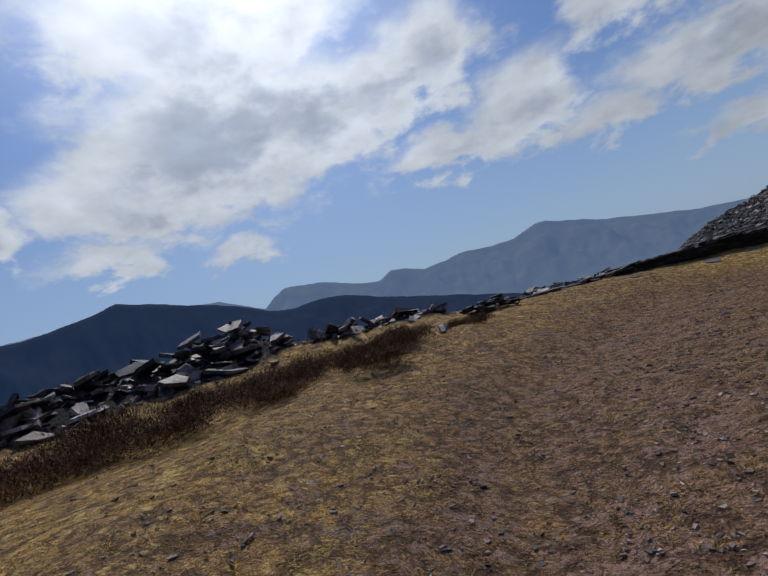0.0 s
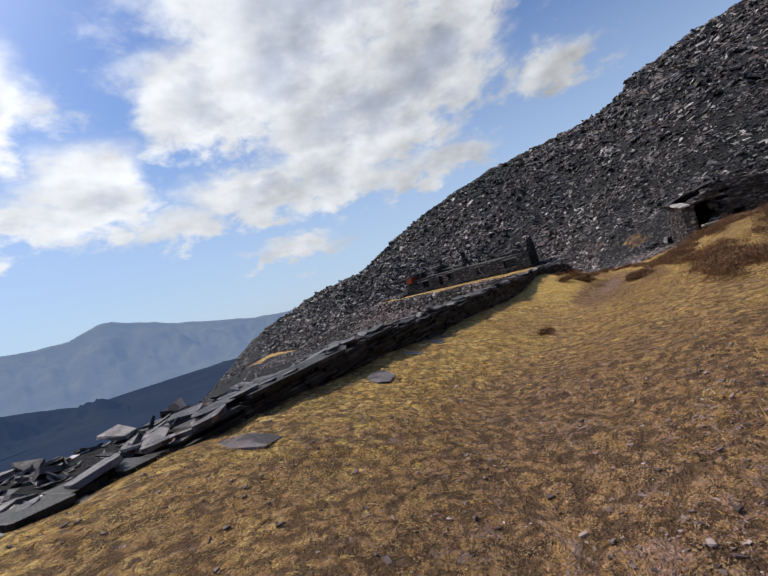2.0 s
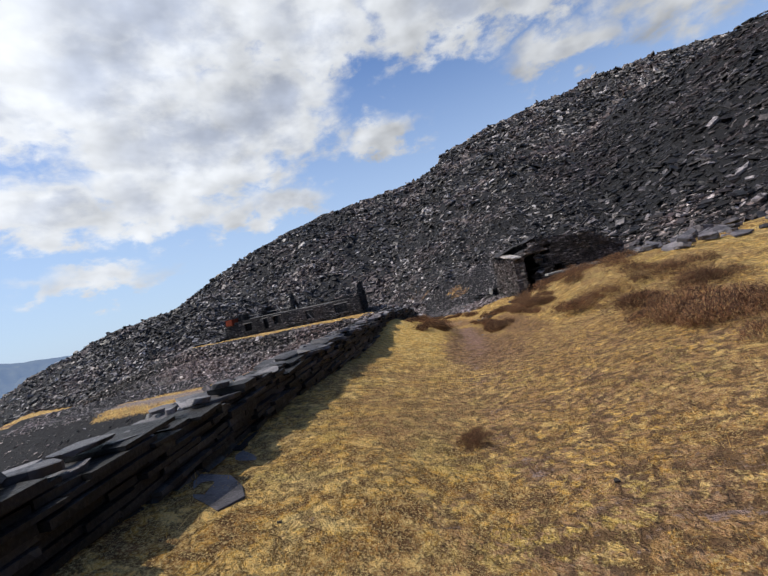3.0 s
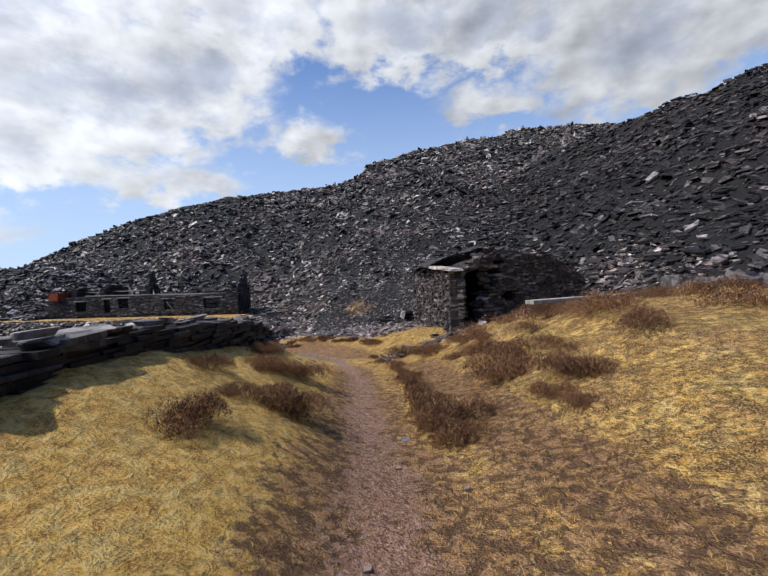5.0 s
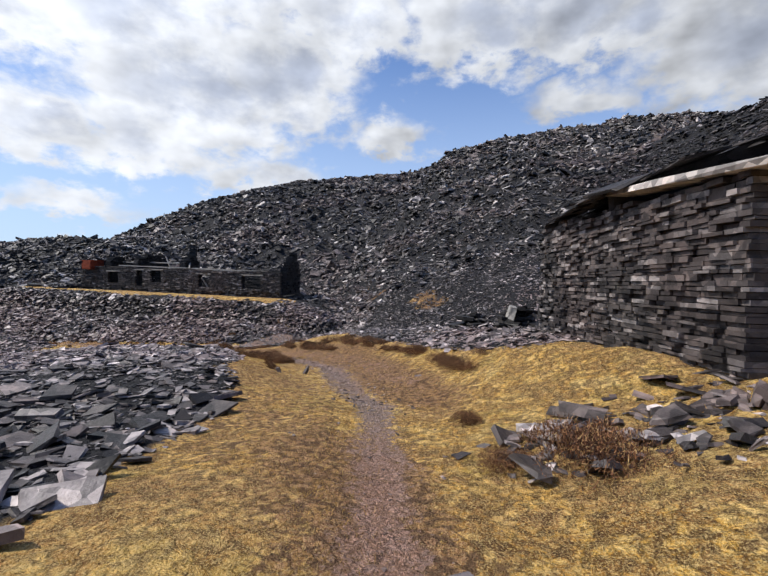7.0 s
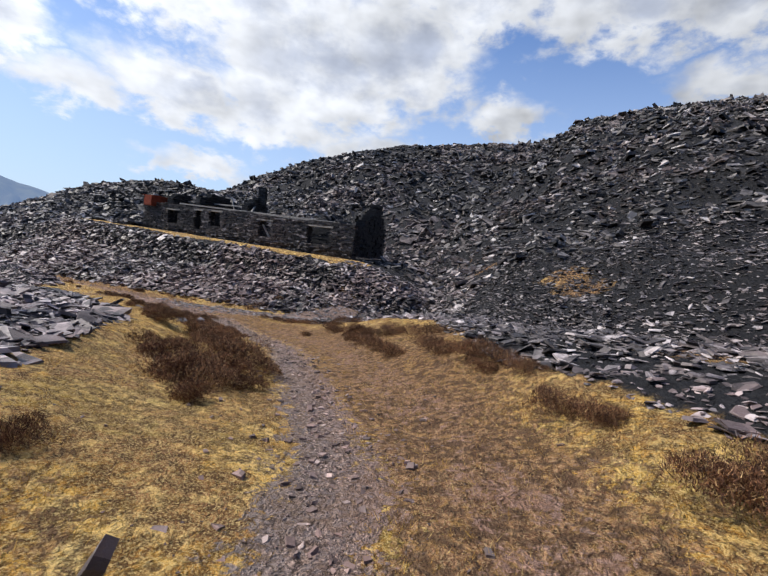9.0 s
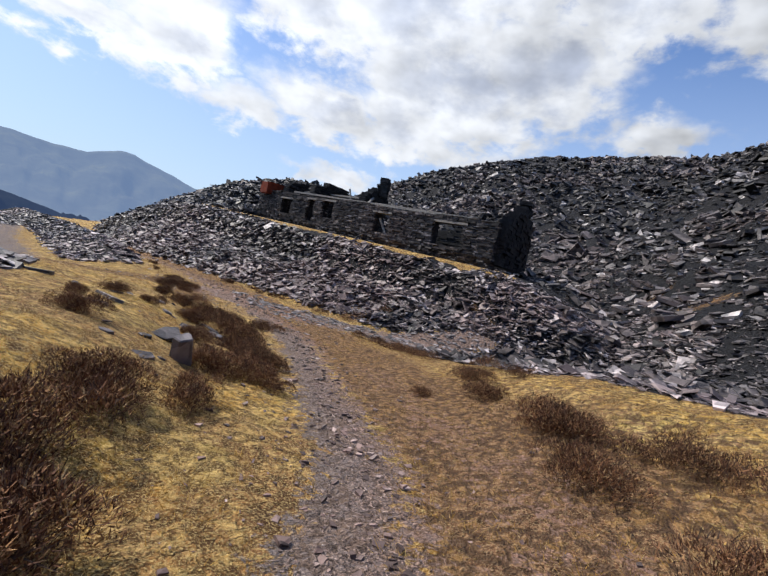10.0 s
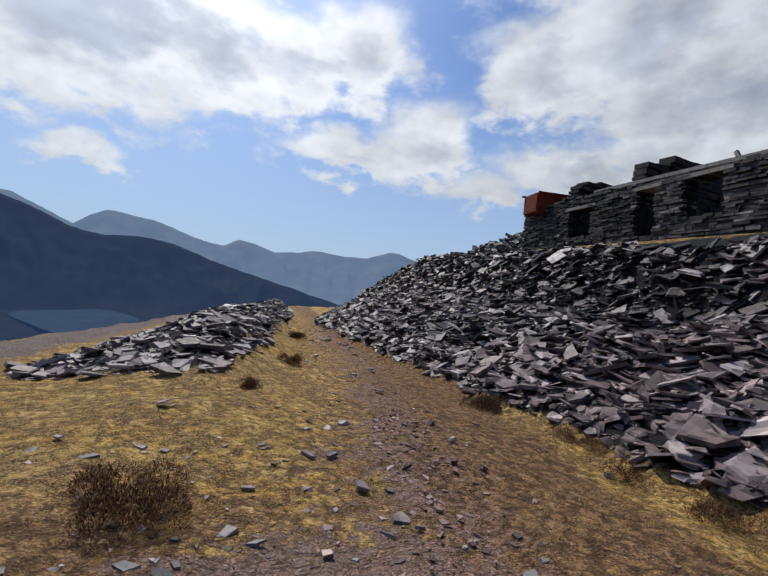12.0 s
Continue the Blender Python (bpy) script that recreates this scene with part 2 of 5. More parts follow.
    soil = net.ramp(n3, [(0.38, (0.06, 0.030, 0.013)), (0.5, (0.25, 0.122, 0.058)), (0.62, (0.53, 0.31, 0.15))])
    soil = net.mix(net.step(n4, 0.5, 0.58, 0.0, 0.7), soil, (0.60, 0.41, 0.21, 1))
    soil = net.mix(net.step(n5, 0.49, 0.6, 0.0, 0.5), soil, (0.56, 0.32, 0.10, 1))
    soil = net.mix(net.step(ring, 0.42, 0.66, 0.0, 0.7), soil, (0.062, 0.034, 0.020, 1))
    warp = net.add("ShaderNodeVectorMath", operation="ADD")
    wob = net.add("ShaderNodeTexNoise")
    net.put(wob.inputs["Vector"], pos)
    wob.inputs["Scale"].default_value, wob.inputs["Detail"].default_value = 14.0, 5.0
    scl = net.add("ShaderNodeVectorMath", operation="SCALE")
    net.put(scl.inputs[0], wob.outputs["Color"])
    scl.inputs[3].default_value = 0.12
    net.put(warp.inputs[0], pos)
    net.put(warp.inputs[1], scl.outputs[0])
    vor, vor2 = net.voronoi(warp.outputs[0], 46.0), net.voronoi(warp.outputs[0], 110.0)
    peb = net.ramp(vor.outputs["Color"], [(0.15, (0.10, 0.076, 0.064)), (0.5, (0.38, 0.285, 0.235)), (0.75, (0.56, 0.44, 0.375)), (0.95, (0.70, 0.61, 0.56))])
    peb2 = net.ramp(vor2.outputs["Color"], [(0.1, (0.06, 0.045, 0.037)), (0.6, (0.32, 0.235, 0.190)), (0.95, (0.60, 0.48, 0.41))])
    peb = net.mix(net.step(n3, 0.42, 0.55), peb, peb2)
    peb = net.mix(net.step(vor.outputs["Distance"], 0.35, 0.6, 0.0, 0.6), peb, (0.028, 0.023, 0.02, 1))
    peb = net.mix(net.step(n2, 0.45, 0.6, 0.0, 0.5), peb, (0.22, 0.155, 0.11, 1))
    peb = net.mix(net.step(n3, 0.46, 0.6, 0.0, 0.3), peb, (0.50, 0.45, 0.44, 1))
    peb = net.mix(net.math("MULTIPLY", ch.outputs[2], 0.85, clamp=True), peb, net.mix(1.0, peb, (1.40, 1.0, 0.78, 1), "MULTIPLY"))
    # rubble bed near black: stands for shade in the gaps between slates
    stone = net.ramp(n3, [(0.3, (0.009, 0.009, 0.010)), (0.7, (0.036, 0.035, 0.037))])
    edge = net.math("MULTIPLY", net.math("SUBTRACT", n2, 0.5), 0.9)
    edge2 = net.math("ADD", net.math("ADD", edge, net.math("MULTIPLY", net.math("SUBTRACT", n3, 0.5), 0.9)), net.math("MULTIPLY", net.math("SUBTRACT", n5, 0.5), 1.1))
    col = net.mix(net.step(net.math("ADD", ch.outputs[2], edge2), 0.38, 0.62), grass, soil)
    col = net.mix(net.step(net.math("ADD", ch.outputs[0], edge2), 0.40, 0.60), col, peb)
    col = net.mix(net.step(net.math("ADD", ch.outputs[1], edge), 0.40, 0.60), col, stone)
    net.put(bsdf.inputs["Base Color"], col)
    bsdf.inputs["Roughness"].default_value = 0.9
    bsdf.inputs["Specular IOR Level"].default_value = 0.2
    h = net.math("ADD", net.math("ADD", net.math("MULTIPLY", n3, 0.6), net.math("MULTIPLY", n5, 0.9)), net.math("ADD", net.math("MULTIPLY", net.math("SUBTRACT", 1.0, vor.outputs["Distance"]), 0.25), net.math("MULTIPLY", net.math("SUBTRACT", 1.0, ring), 0.45)))
    bump(net, bsdf, net.math("ADD", h, net.math("MULTIPLY", n4, 0.35)), 1.0, 0.10, 0.85)
    return m


def plant_material(name, stops, rough=0.8, sheer=0.0):
    m, net, bsdf = material(name)
    geo = net.add("ShaderNodeNewGeometry")
    col = net.ramp(geo.outputs["Random Per Island"], stops)
    n = net.noise(geo.outputs["Position"], 1.3, 4.0)
    col = net.mix(net.step(n, 0.35, 0.7, 0.0, 0.45), col, tuple(0.45 * c for c in stops[0][1]) + (1,))
    net.put(bsdf.inputs["Base Color"], col)
    bsdf.inputs["Roughness"].default_value, bsdf.inputs["Specular IOR Level"].default_value = rough, 0.2
    if sheer:
        thin = net.add("ShaderNodeBsdfTranslucent")
        net.put(thin.inputs[0], col)
        both = net.add("ShaderNodeMixShader")
        both.inputs[0].default_value = sheer
        out = [n for n in net.nodes if n.bl_idname == "ShaderNodeOutputMaterial"][0]
        net.links.new(bsdf.outputs[0], both.inputs[1]), net.links.new(thin.outputs[0], both.inputs[2])
        net.links.new(both.outputs[0], out.inputs[0])
    return m


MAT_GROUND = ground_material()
MAT_GRASS = plant_material("dry_moor_grass", [(0.0, (0.17, 0.085, 0.022)), (0.35, (0.46, 0.26, 0.056)), (0.7, (0.70, 0.44, 0.12)), (1.0, (0.84, 0.62, 0.27))], sheer=0.4)
MAT_HEATHER = plant_material("brown_heather", [(0.0, (0.036, 0.017, 0.010)), (0.45, (0.135, 0.061, 0.032)), (0.78, (0.32, 0.155, 0.072)), (0.92, (0.42, 0.25, 0.11)), (1.0, (0.58, 0.42, 0.20))])
MAT_STEM = plant_material("heather_wood", [(0.0, (0.035, 0.022, 0.016)), (0.6, (0.075, 0.045, 0.03)), (1.0, (0.13, 0.09, 0.06))])


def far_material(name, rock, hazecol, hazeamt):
    """Distant hillside; the haze of kilometres of air is an added blue emission."""
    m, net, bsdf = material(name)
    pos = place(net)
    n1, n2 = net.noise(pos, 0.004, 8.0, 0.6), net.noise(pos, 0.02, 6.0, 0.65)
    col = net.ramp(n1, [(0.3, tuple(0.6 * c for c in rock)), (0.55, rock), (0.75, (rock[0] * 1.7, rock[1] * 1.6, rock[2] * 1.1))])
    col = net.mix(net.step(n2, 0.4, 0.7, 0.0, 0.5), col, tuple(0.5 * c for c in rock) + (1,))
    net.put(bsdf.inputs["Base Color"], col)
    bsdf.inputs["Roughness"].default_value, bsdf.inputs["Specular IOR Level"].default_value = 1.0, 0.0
    # haze as an even glow of the hillside itself
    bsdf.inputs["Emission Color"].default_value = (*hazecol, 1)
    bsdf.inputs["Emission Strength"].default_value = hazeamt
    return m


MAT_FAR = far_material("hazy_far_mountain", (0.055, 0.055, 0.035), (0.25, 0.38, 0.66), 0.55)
MAT_NEAR_HILL = far_material("hazed_dark_hillside", (0.018, 0.02, 0.018), (0.040, 0.076, 0.18), 0.55)


def simple(name, col, rough, metal=0.0, scale=6.0, spread=0.5):
    m, net, bsdf = material(name)
    pos = place(net)
    n, f = net.noise(pos, scale, 6.0, 0.65), net.noise(pos, scale * 7, 4.0, 0.6)
    c = net.mix(net.step(n, 0.35, 0.7), (*col, 1), tuple(spread * k for k in col) + (1,))
    net.put(bsdf.inputs["Base Color"], net.mix(net.step(f, 0.5, 0.75, 0.0, 0.4), c, tuple(min(1, 1.4 * k) for k in col) + (1,)))
    bsdf.inputs["Roughness"].default_value, bsdf.inputs["Metallic"].default_value = rough, metal
    bsdf.inputs["Specular IOR Level"].default_value = 0.2
    bump(net, bsdf, f, 0.4, 0.01)
    return m


MAT_TIMBER = simple("weathered_grey_timber", (0.30, 0.28, 0.25), 0.8, scale=12)
MAT_RUST = simple("rusty_red_iron", (0.20, 0.036, 0.014), 0.8, scale=5, spread=0.4)
MAT_WATER = simple("lake_water", (0.045, 0.072, 0.115), 0.9, scale=0.004, spread=0.8)
MAT_WATER.node_tree.nodes["Principled BSDF"].inputs["Specular IOR Level"].default_value = 0.0


# ---- shapes ----
def mesh(name, verts, quads, mat, smooth=False):
    """A mesh from arrays of places and of four or three corners a face."""
    me = bpy.data.meshes.new(name)
    verts, quads = np.asarray(verts, np.float32), np.asarray(quads, np.int32)
    n, k = quads.shape
    me.vertices.add(len(verts)), me.loops.add(n * k), me.polygons.add(n)
    me.vertices.foreach_set("co", verts.ravel())
    me.loops.foreach_set("vertex_index", quads.ravel())
    me.polygons.foreach_set("loop_start", np.arange(0, n * k, k, dtype=np.int32))
    me.polygons.foreach_set("use_smooth", np.full(n, smooth))
    me.update(calc_edges=True)
    me.validate()
    me.materials.append(mat)
    return me


def empty(name, x=0, y=0, z=0):
    ob = new(name)
    ob.location, ob.empty_display_size = (x, y, z), 0.2
    return ob


def part(name, bm, mat, parent, label=""):
    me = bpy.data.meshes.new(name)
    bm.to_mesh(me)
    bm.free()
    me.materials.append(mat)
    ob = new(name, me)
    ob.parent = parent
    return tagged(ob, label) if label else ob


def piece(name, me, parent, m, label=""):
    ob = new(name, me)
    ob.parent, ob.matrix_basis = parent, m
    return tagged(ob, label) if label else ob


def prism(bm, outline, lo, hi, jitter=0.0, rng=None):
    """A slab with the given outline in x, y between two heights."""
    vs = []
    for z in (lo, hi):
        vs.append([bm.verts.new((x + (rng.uniform(-jitter, jitter) if rng else 0), y + (rng.uniform(-jitter, jitter) if rng else 0),
                                 z + (rng.uniform(-jitter, jitter) * 0.4 if rng else 0))) for x, y in outline])
    n = len(outline)
    bm.faces.new(vs[0][::-1]), bm.faces.new(vs[1])
    for i in range(n):
        bm.faces.new((vs[0][i], vs[0][(i + 1) % n], vs[1][(i + 1) % n], vs[1][i]))


def block_mesh(name, mat, seed, lx=1.0, ly=1.0, lz=1.0, sides=4, rough=0.08, bevel=0.03):
    """A split stone about lx by ly by lz, with broken corners, centred on its base."""
    rng = random.Random(seed)
    bm = bmesh.new()
    if sides == 4:
        ol = [(-0.5, -0.5), (0.5, -0.5), (0.5, 0.5), (-0.5, 0.5)]
    else:
        ol = [(0.5 * math.cos(a) * rng.uniform(0.75, 1.1), 0.5 * math.sin(a) * rng.uniform(0.75, 1.1)) for a in sorted(rng.uniform(-0.25, 0.25) + i * math.tau / sides for i in range(sides))]
    prism(bm, [(x * lx, y * ly) for x, y in ol], 0, lz, rough * min(lx, ly), rng)
    if bevel:
        bmesh.ops.bevel(bm, geom=bm.edges[:], offset=bevel * min(lx, ly, lz), segments=1, affect="EDGES")
    bmesh.ops.recalc_face_normals(bm, faces=bm.faces)
    me = bpy.data.meshes.new(name)
    bm.to_mesh(me)
    bm.free()
    me.materials.append(mat)
    return me


CUBE = np.array([[-1, -1, -1], [1, -1, -1], [1, 1, -1], [-1, 1, -1], [-1, -1, 1], [1, -1, 1], [1, 1, 1], [-1, 1, 1]]) * 0.5
CUBE_FACES = np.array([[3, 2, 1, 0], [4, 5, 6, 7], [0, 1, 5, 4], [1, 2, 6, 5], [2, 3, 7, 6], [3, 0, 4, 7]])


def shards(rng, pos, size, normal, tilt):
    """Corners and faces of many split slates, lying about along the normals."""
    n = len(pos)
    nn = normal + rng.normal(0, 1, (n, 3)) * np.reshape(tilt, (-1, 1))
    nn /= np.linalg.norm(nn, axis=1, keepdims=True)
    t = rng.normal(0, 1, (n, 3))
    u = np.cross(nn, t)
    u /= np.linalg.norm(u, axis=1, keepdims=True)
    v = np.cross(nn, u)
    c = np.repeat(CUBE[None], n, 0)
    flat = rng.uniform(-0.36, 0.36, (n, 4, 2))
    c[:, :4, :2] += flat
    c[:, 4:, :2] += flat * rng.uniform(0.6, 1.1, (n, 1, 1)) + rng.uniform(-0.06, 0.06, (n, 4, 2))
    c[:, 4:, 2] += rng.uniform(-0.25, 0.15, (n, 4))
    c = c * size[:, None, :]
    pts = pos[:, None, :] + c[..., :1] * u[:, None] + c[..., 1:2] * v[:, None] + c[..., 2:] * nn[:, None]
    faces = CUBE_FACES[None, 1:] + 8 * np.arange(n)[:, None, None]
    return pts.reshape(-1, 3), faces.reshape(-1, 4)


# ---- lie of the land ----
WALK_LINE = [(7.4, -12), (7.5, 0.4), (8.0, 3.8), (10.2, 6.7), (13.6, 8.7), (18, 9.4), (22, 9.7), (26.9, 10.4), (31, 11.1), (34.7, 12.0),
             (39.2, 14.6), (43.4, 18.4), (45.9, 22.5), (47.9, 27.7), (49.2, 36), (49.9, 50), (50.4, 80)]
BROW = [(-900, -300), (-60, -2), (-8, 6.5), (-1, 9.0), (4, 11.0), (8, 11.4), (11, 11.6), (28, 13.9), (31, 16), (34, 20.5), (37.6, 26), (41.4, 32), (43.2, 36.5), (44.2, 42), (45.0, 52), (45.5, 66), (50, 74), (66, 88), (100, 118), (140, 122), (250, 60), (270, -120), (300, -900)]
LOWER_TRACK = [(42.6, 27), (43.5, 30.5), (43.9, 34), (44.3, 40), (45.3, 46), (46.6, 56)]
SIDE_TRACK = [(48.1, 28.4), (48.7, 26.9), (49.5, 25.5), (50.4, 24.4), (51.9, 23.2), (54, 21.6), (57, 19.8)]
FALL_Q = [0, 7.6, 9.3, 12.5, 16.6, 19, 25.4, 30.5, 37.8, 44.3, 47.4, 49.8, 52.5, 54.9, 57.4, 60.3, 74, 90]
FALL_Z = [1.15, 1.15, 1.17, 1.06, 0.93, 0.81, 0.40, 0.0, -0.78, -1.37, -1.71, -2.08, -2.47, -2.70, -2.93, -3.15, -4.7, -5.0]


WALL_PLAN = [(8.9, 9.6), (12, 10.22), (18.3, 11.32), (24, 12.0), (29.0, 12.4)]


def sstep(a, b, v):
    t = np.clip((v - a) / (b - a), 0, 1)
    return t * t * (3 - 2 * t)


def off_line(x, y, line):
    """Distance to a line of points, more than 0 on its right."""
    best, sign = np.full(np.shape(x), 1e9), np.ones(np.shape(x))
    for (ax, ay), (bx, by) in zip(line[:-1], line[1:]):
        dx, dy = bx - ax, by - ay
        t = np.clip(((x - ax) * dx + (y - ay) * dy) / (dx * dx + dy * dy), 0, 1)
        ex, ey = x - ax - t * dx, y - ay - t * dy
        d = np.hypot(ex, ey)
        near = d < best
        best = np.where(near, d, best)
        sign = np.where(near, np.where(dx * (y - ay) - dy * (x - ax) > 0, -1.0, 1.0), sign)
    return best * sign


WAVES = [(random.uniform(0, 6.28), random.uniform(0, 6.28), random.uniform(0.7, 1.3)) for _ in range(9)]


def ripple(x, y, size):
    """Gentle unevenness of about the given width."""
    s = 0
    for i, (a, p, k) in enumerate(WAVES):
        f = 6.28 / size * k * (1 + 0.23 * i)
        s = s + np.sin(f * (x * math.cos(a) + y * math.sin(a)) + p + 1.3 * np.sin(f * 0.37 * (x * math.sin(a) - y * math.cos(a)))) / (1 + 0.35 * i)
    return s / 3.0


def land(x, y):
    """Height of the ground, and how much of it is slate rubble."""
    x, y = np.asarray(x, float), np.asarray(y, float)
    d = off_line(x, y, WALK_LINE)
    e = -off_line(x, y, BROW)
    base = np.interp(x + 0.35 * y, FALL_Q, FALL_Z)
    # rise beside the track
    far_south = 1 - sstep(16, 23, y)
    z = base + sstep(20, 27, x) * far_south * 1.0 * sstep(0.5, 4.0, d) + (1 - sstep(20, 27, x)) * 0.25 * sstep(0.5, 3, d)
    z = z + 0.05 * np.clip(d - 4, 0, 30) * far_south
    bank = sstep(-0.15, 1.0, (0.1 - d) / 2.25)
    z = z + 0.88 * bank * sstep(20.3, 24, x) * (1 - sstep(28.7, 30.3, x)) * (1 - sstep(2.4, 3.6, -d)) + 0.42 * np.clip((0.1 - d) / 2.0, 0, 1) * (1 - sstep(20.3, 24, x))
    z = z + 0.35 * sstep(0.6, 2.2, -d) * sstep(33, 36, x) * (1 - sstep(4, 8, -d)) * (1 - sstep(24, 30, y))
    pile = np.exp(-(off_line(x, y, [(-4, 3.5), (1.0, 6.2), (3.4, 8.2)]) / 1.3) ** 2)
    z = z - 0.26 * np.exp(-((x - 32.9) / 1.5) ** 2 - ((y - 7.6) / 2.6) ** 2)
    lump = np.exp(-(off_line(x, y, [(3.4, 8.2), (7.6, 8.9)]) / 0.75) ** 2) * (1 - sstep(7.4, 8.6, x))
    z = z + 0.55 * pile + 0.26 * lump
    # heap between the two tracks
    across = off_line(x, y, [(46.8, 30.0), (46.9, 33), (47.1, 37), (47.6, 42), (48.3, 50), (48.7, 66)])
    heap = np.exp(-(across / np.where(across > 0, 0.7, 1.05)) ** 2) * sstep(32.0, 35.5, y)
    z = z + 0.6 * heap
    z = z - 0.15 * np.clip(-d - 1.5, 0, 20) * sstep(27, 33, y)
    tipped = np.exp(-((across + 0.55) / 1.1) ** 4) * sstep(32.0, 33.6, y) * (1 - sstep(56, 62, y))
    z = z + 0.05 * ripple(x, y, 2.6) * (1 - 0.6 * np.exp(-(d / 0.8) ** 2)) + 0.016 * ripple(y, x, 0.7)
    z = z - 0.05 * np.exp(-(d / 0.45) ** 2)
    # brow and the fall to the valley
    fall = np.clip(e, 0, None)
    z = z - np.where(fall < 190, 0.72 * fall + 0.6 * ripple(x, y, 9) * sstep(2, 12, fall), 0.72 * 190)
    z = np.maximum(z, -134 + 4 * ripple(x, y, 300))
    rub = 0.9 * sstep(0.0, 1.6, e) + np.maximum(heap, tipped) * 1.2
    rub = np.maximum(rub, sstep(0.0, 0.5, -d - np.interp(x, [38, 40.5, 42, 43], [1.7, 1.7, 2.6, 3.3])) * sstep(34, 36, x) * (1 - sstep(23.5, 26, y)) * sstep(14.6, 15.6, y) * 1.0)
    rub = np.maximum(rub, sstep(0, 1, d - np.interp(x, [36, 39, 42, 44, 46.5], [2.2, 1.9, 1.9, 2.4, 3.3])) * sstep(35.5, 37.5, x) * (1 - sstep(20, 26, y)) * (y < 30))
    rub = np.maximum(np.maximum(rub, 1.8 * pile - 0.1), 0.75 * sstep(0.55, 0.95, lump))
    rub = np.maximum(rub, np.where((x > 36) & (y < 9), 1.0, 0.0))
    rub = np.maximum(rub, sstep(29.0, 29.8, x) * (1 - sstep(35, 36, x)) * sstep(1.6, 2.4, -d))
    rub = np.maximum(rub, sstep(46, 52, y) * sstep(0.9, 1.5, -d) * (x > 36))
    rub = np.maximum(rub, sstep(0.15, 0.5, -off_line(x, y, WALL_PLAN)) * (x > 8.9) * (x < 28.8) * (y < 20))
    by_side = np.exp(-(off_line(x, y, SIDE_TRACK) / np.interp(x, [50, 53], [1.25, 0.55])) ** 4) * (1 - sstep(52.8, 54.2, x))

    def lift(level):
        nonlocal z, rub
        up = sstep(-0.05, 0.35, level - z)
        z = np.maximum(z, level)
        rub = np.maximum(rub, up)

    rough = 0.55 * ripple(x, y, 5.0) + 1.0 * ripple(y, x, 22.0)
    # bank below the ruined house
    top = np.interp(y, [10, 18, 22, 24, 42, 46, 52, 58, 66, 80, 300], [-5, -2.4, -0.8, -0.52, -0.24, -0.15, -1.0, -2.2, -4.0, -16, -200])
    lift(top + np.interp(x, [40, 49.6, 51.2, 52.8, 53.9, 54.45, 55.2, 58], [-12, -3.9, -2.75, -1.95, -1.5, -0.42, -0.05, 0.06]) + 0.09 * ripple(x, y, 2.2) * (1 - sstep(54.6, 55.2, x)))
    # low tip behind the house
    low = np.interp(y, [40, 50, 57, 64, 72, 79, 86, 94, 104, 115, 135, 170, 400], [-3, 2.0, 4.8, 5.8, 5.3, 4.4, 3.5, 1.7, -0.4, -3.6, -13, -40, -200])
    lift(low - 0.58 * np.clip(75 - x, 0, None) + 0.3 * rough)
    # great tip
    foot = np.interp(y, [-40, 8, 15, 22, 26, 42, 50, 62, 73, 100], [46, 46, 50, 58.5, 66, 66, 70, 78, 80, 86])
    crest = np.interp(y, [-90, -55, -30, -29, -9.5, 6.9, 20.4, 21.0, 30, 40.4, 55.6, 71, 86.4, 99, 106, 125, 160, 400], [62.5, 62.2, 58.2, 56.6, 50.6, 44.3, 37.8, 35.2, 30.7, 28.0, 25.4, 21.0, 16.4, 11.0, 8.0, -6, -40, -200])
    top_x = np.interp(y, [-90, -55, -30, -9.5, 6.9, 20.6, 30, 40.4, 55.6, 71], [205, 200, 190, 175, 162, 150, 143, 135, 126, 120])
    foot_z = np.interp(foot + 0.35 * y, FALL_Q, FALL_Z) + 1.2 + 1.4 * sstep(20, 26, y)
    face = foot_z + np.where(x > foot, (crest - foot_z) * (x - foot) / (top_x - foot), -0.8 * (foot - x))
    face = np.minimum(face, crest - 0.5 * np.clip(x - top_x - 3, 0, None))
    lift(face + rough * sstep(0, 8, x - foot) * (1 - sstep(-9, -1, x - top_x)))
    # steep tip to the south
    along = (x - 50) * 0.447 - (y - 1) * 0.894
    lift(np.minimum(np.minimum(0.9 + 0.63 * along, 20.6 + 0.03 * along), 22.4 - 0.5 * (along - 60)) + 0.7 * rough * sstep(0, 6, along) + np.where(along < -1, -50, 0))
    return z, np.clip(rub * (1 - by_side), 0, 1), d, e


def height(x, y):
    return float(land(np.array([x]), np.array([y]))[0][0])


def slope_normal(x, y):
    h = 0.4
    zx = (land(x + h, y)[0] - land(x - h, y)[0]) / (2 * h)
    zy = (land(x, y + h)[0] - land(x, y - h)[0]) / (2 * h)
    n = np.stack([-zx, -zy, np.ones_like(zx)], 1)
    return n / np.linalg.norm(n, axis=1, keepdims=True)


def spaced(lo, hi, fine, reach, grow):
    mid = np.arange(lo, hi + fine / 2, fine)
    out, s = [], fine
    v = hi
    while v < reach:
        s *= grow
        v += s
        out.append(v)
    low, s, v = [], fine, lo
    while v > -reach:
        s *= grow
        v -= s
        low.append(v)
    return np.concatenate([low[::-1], mid, out])


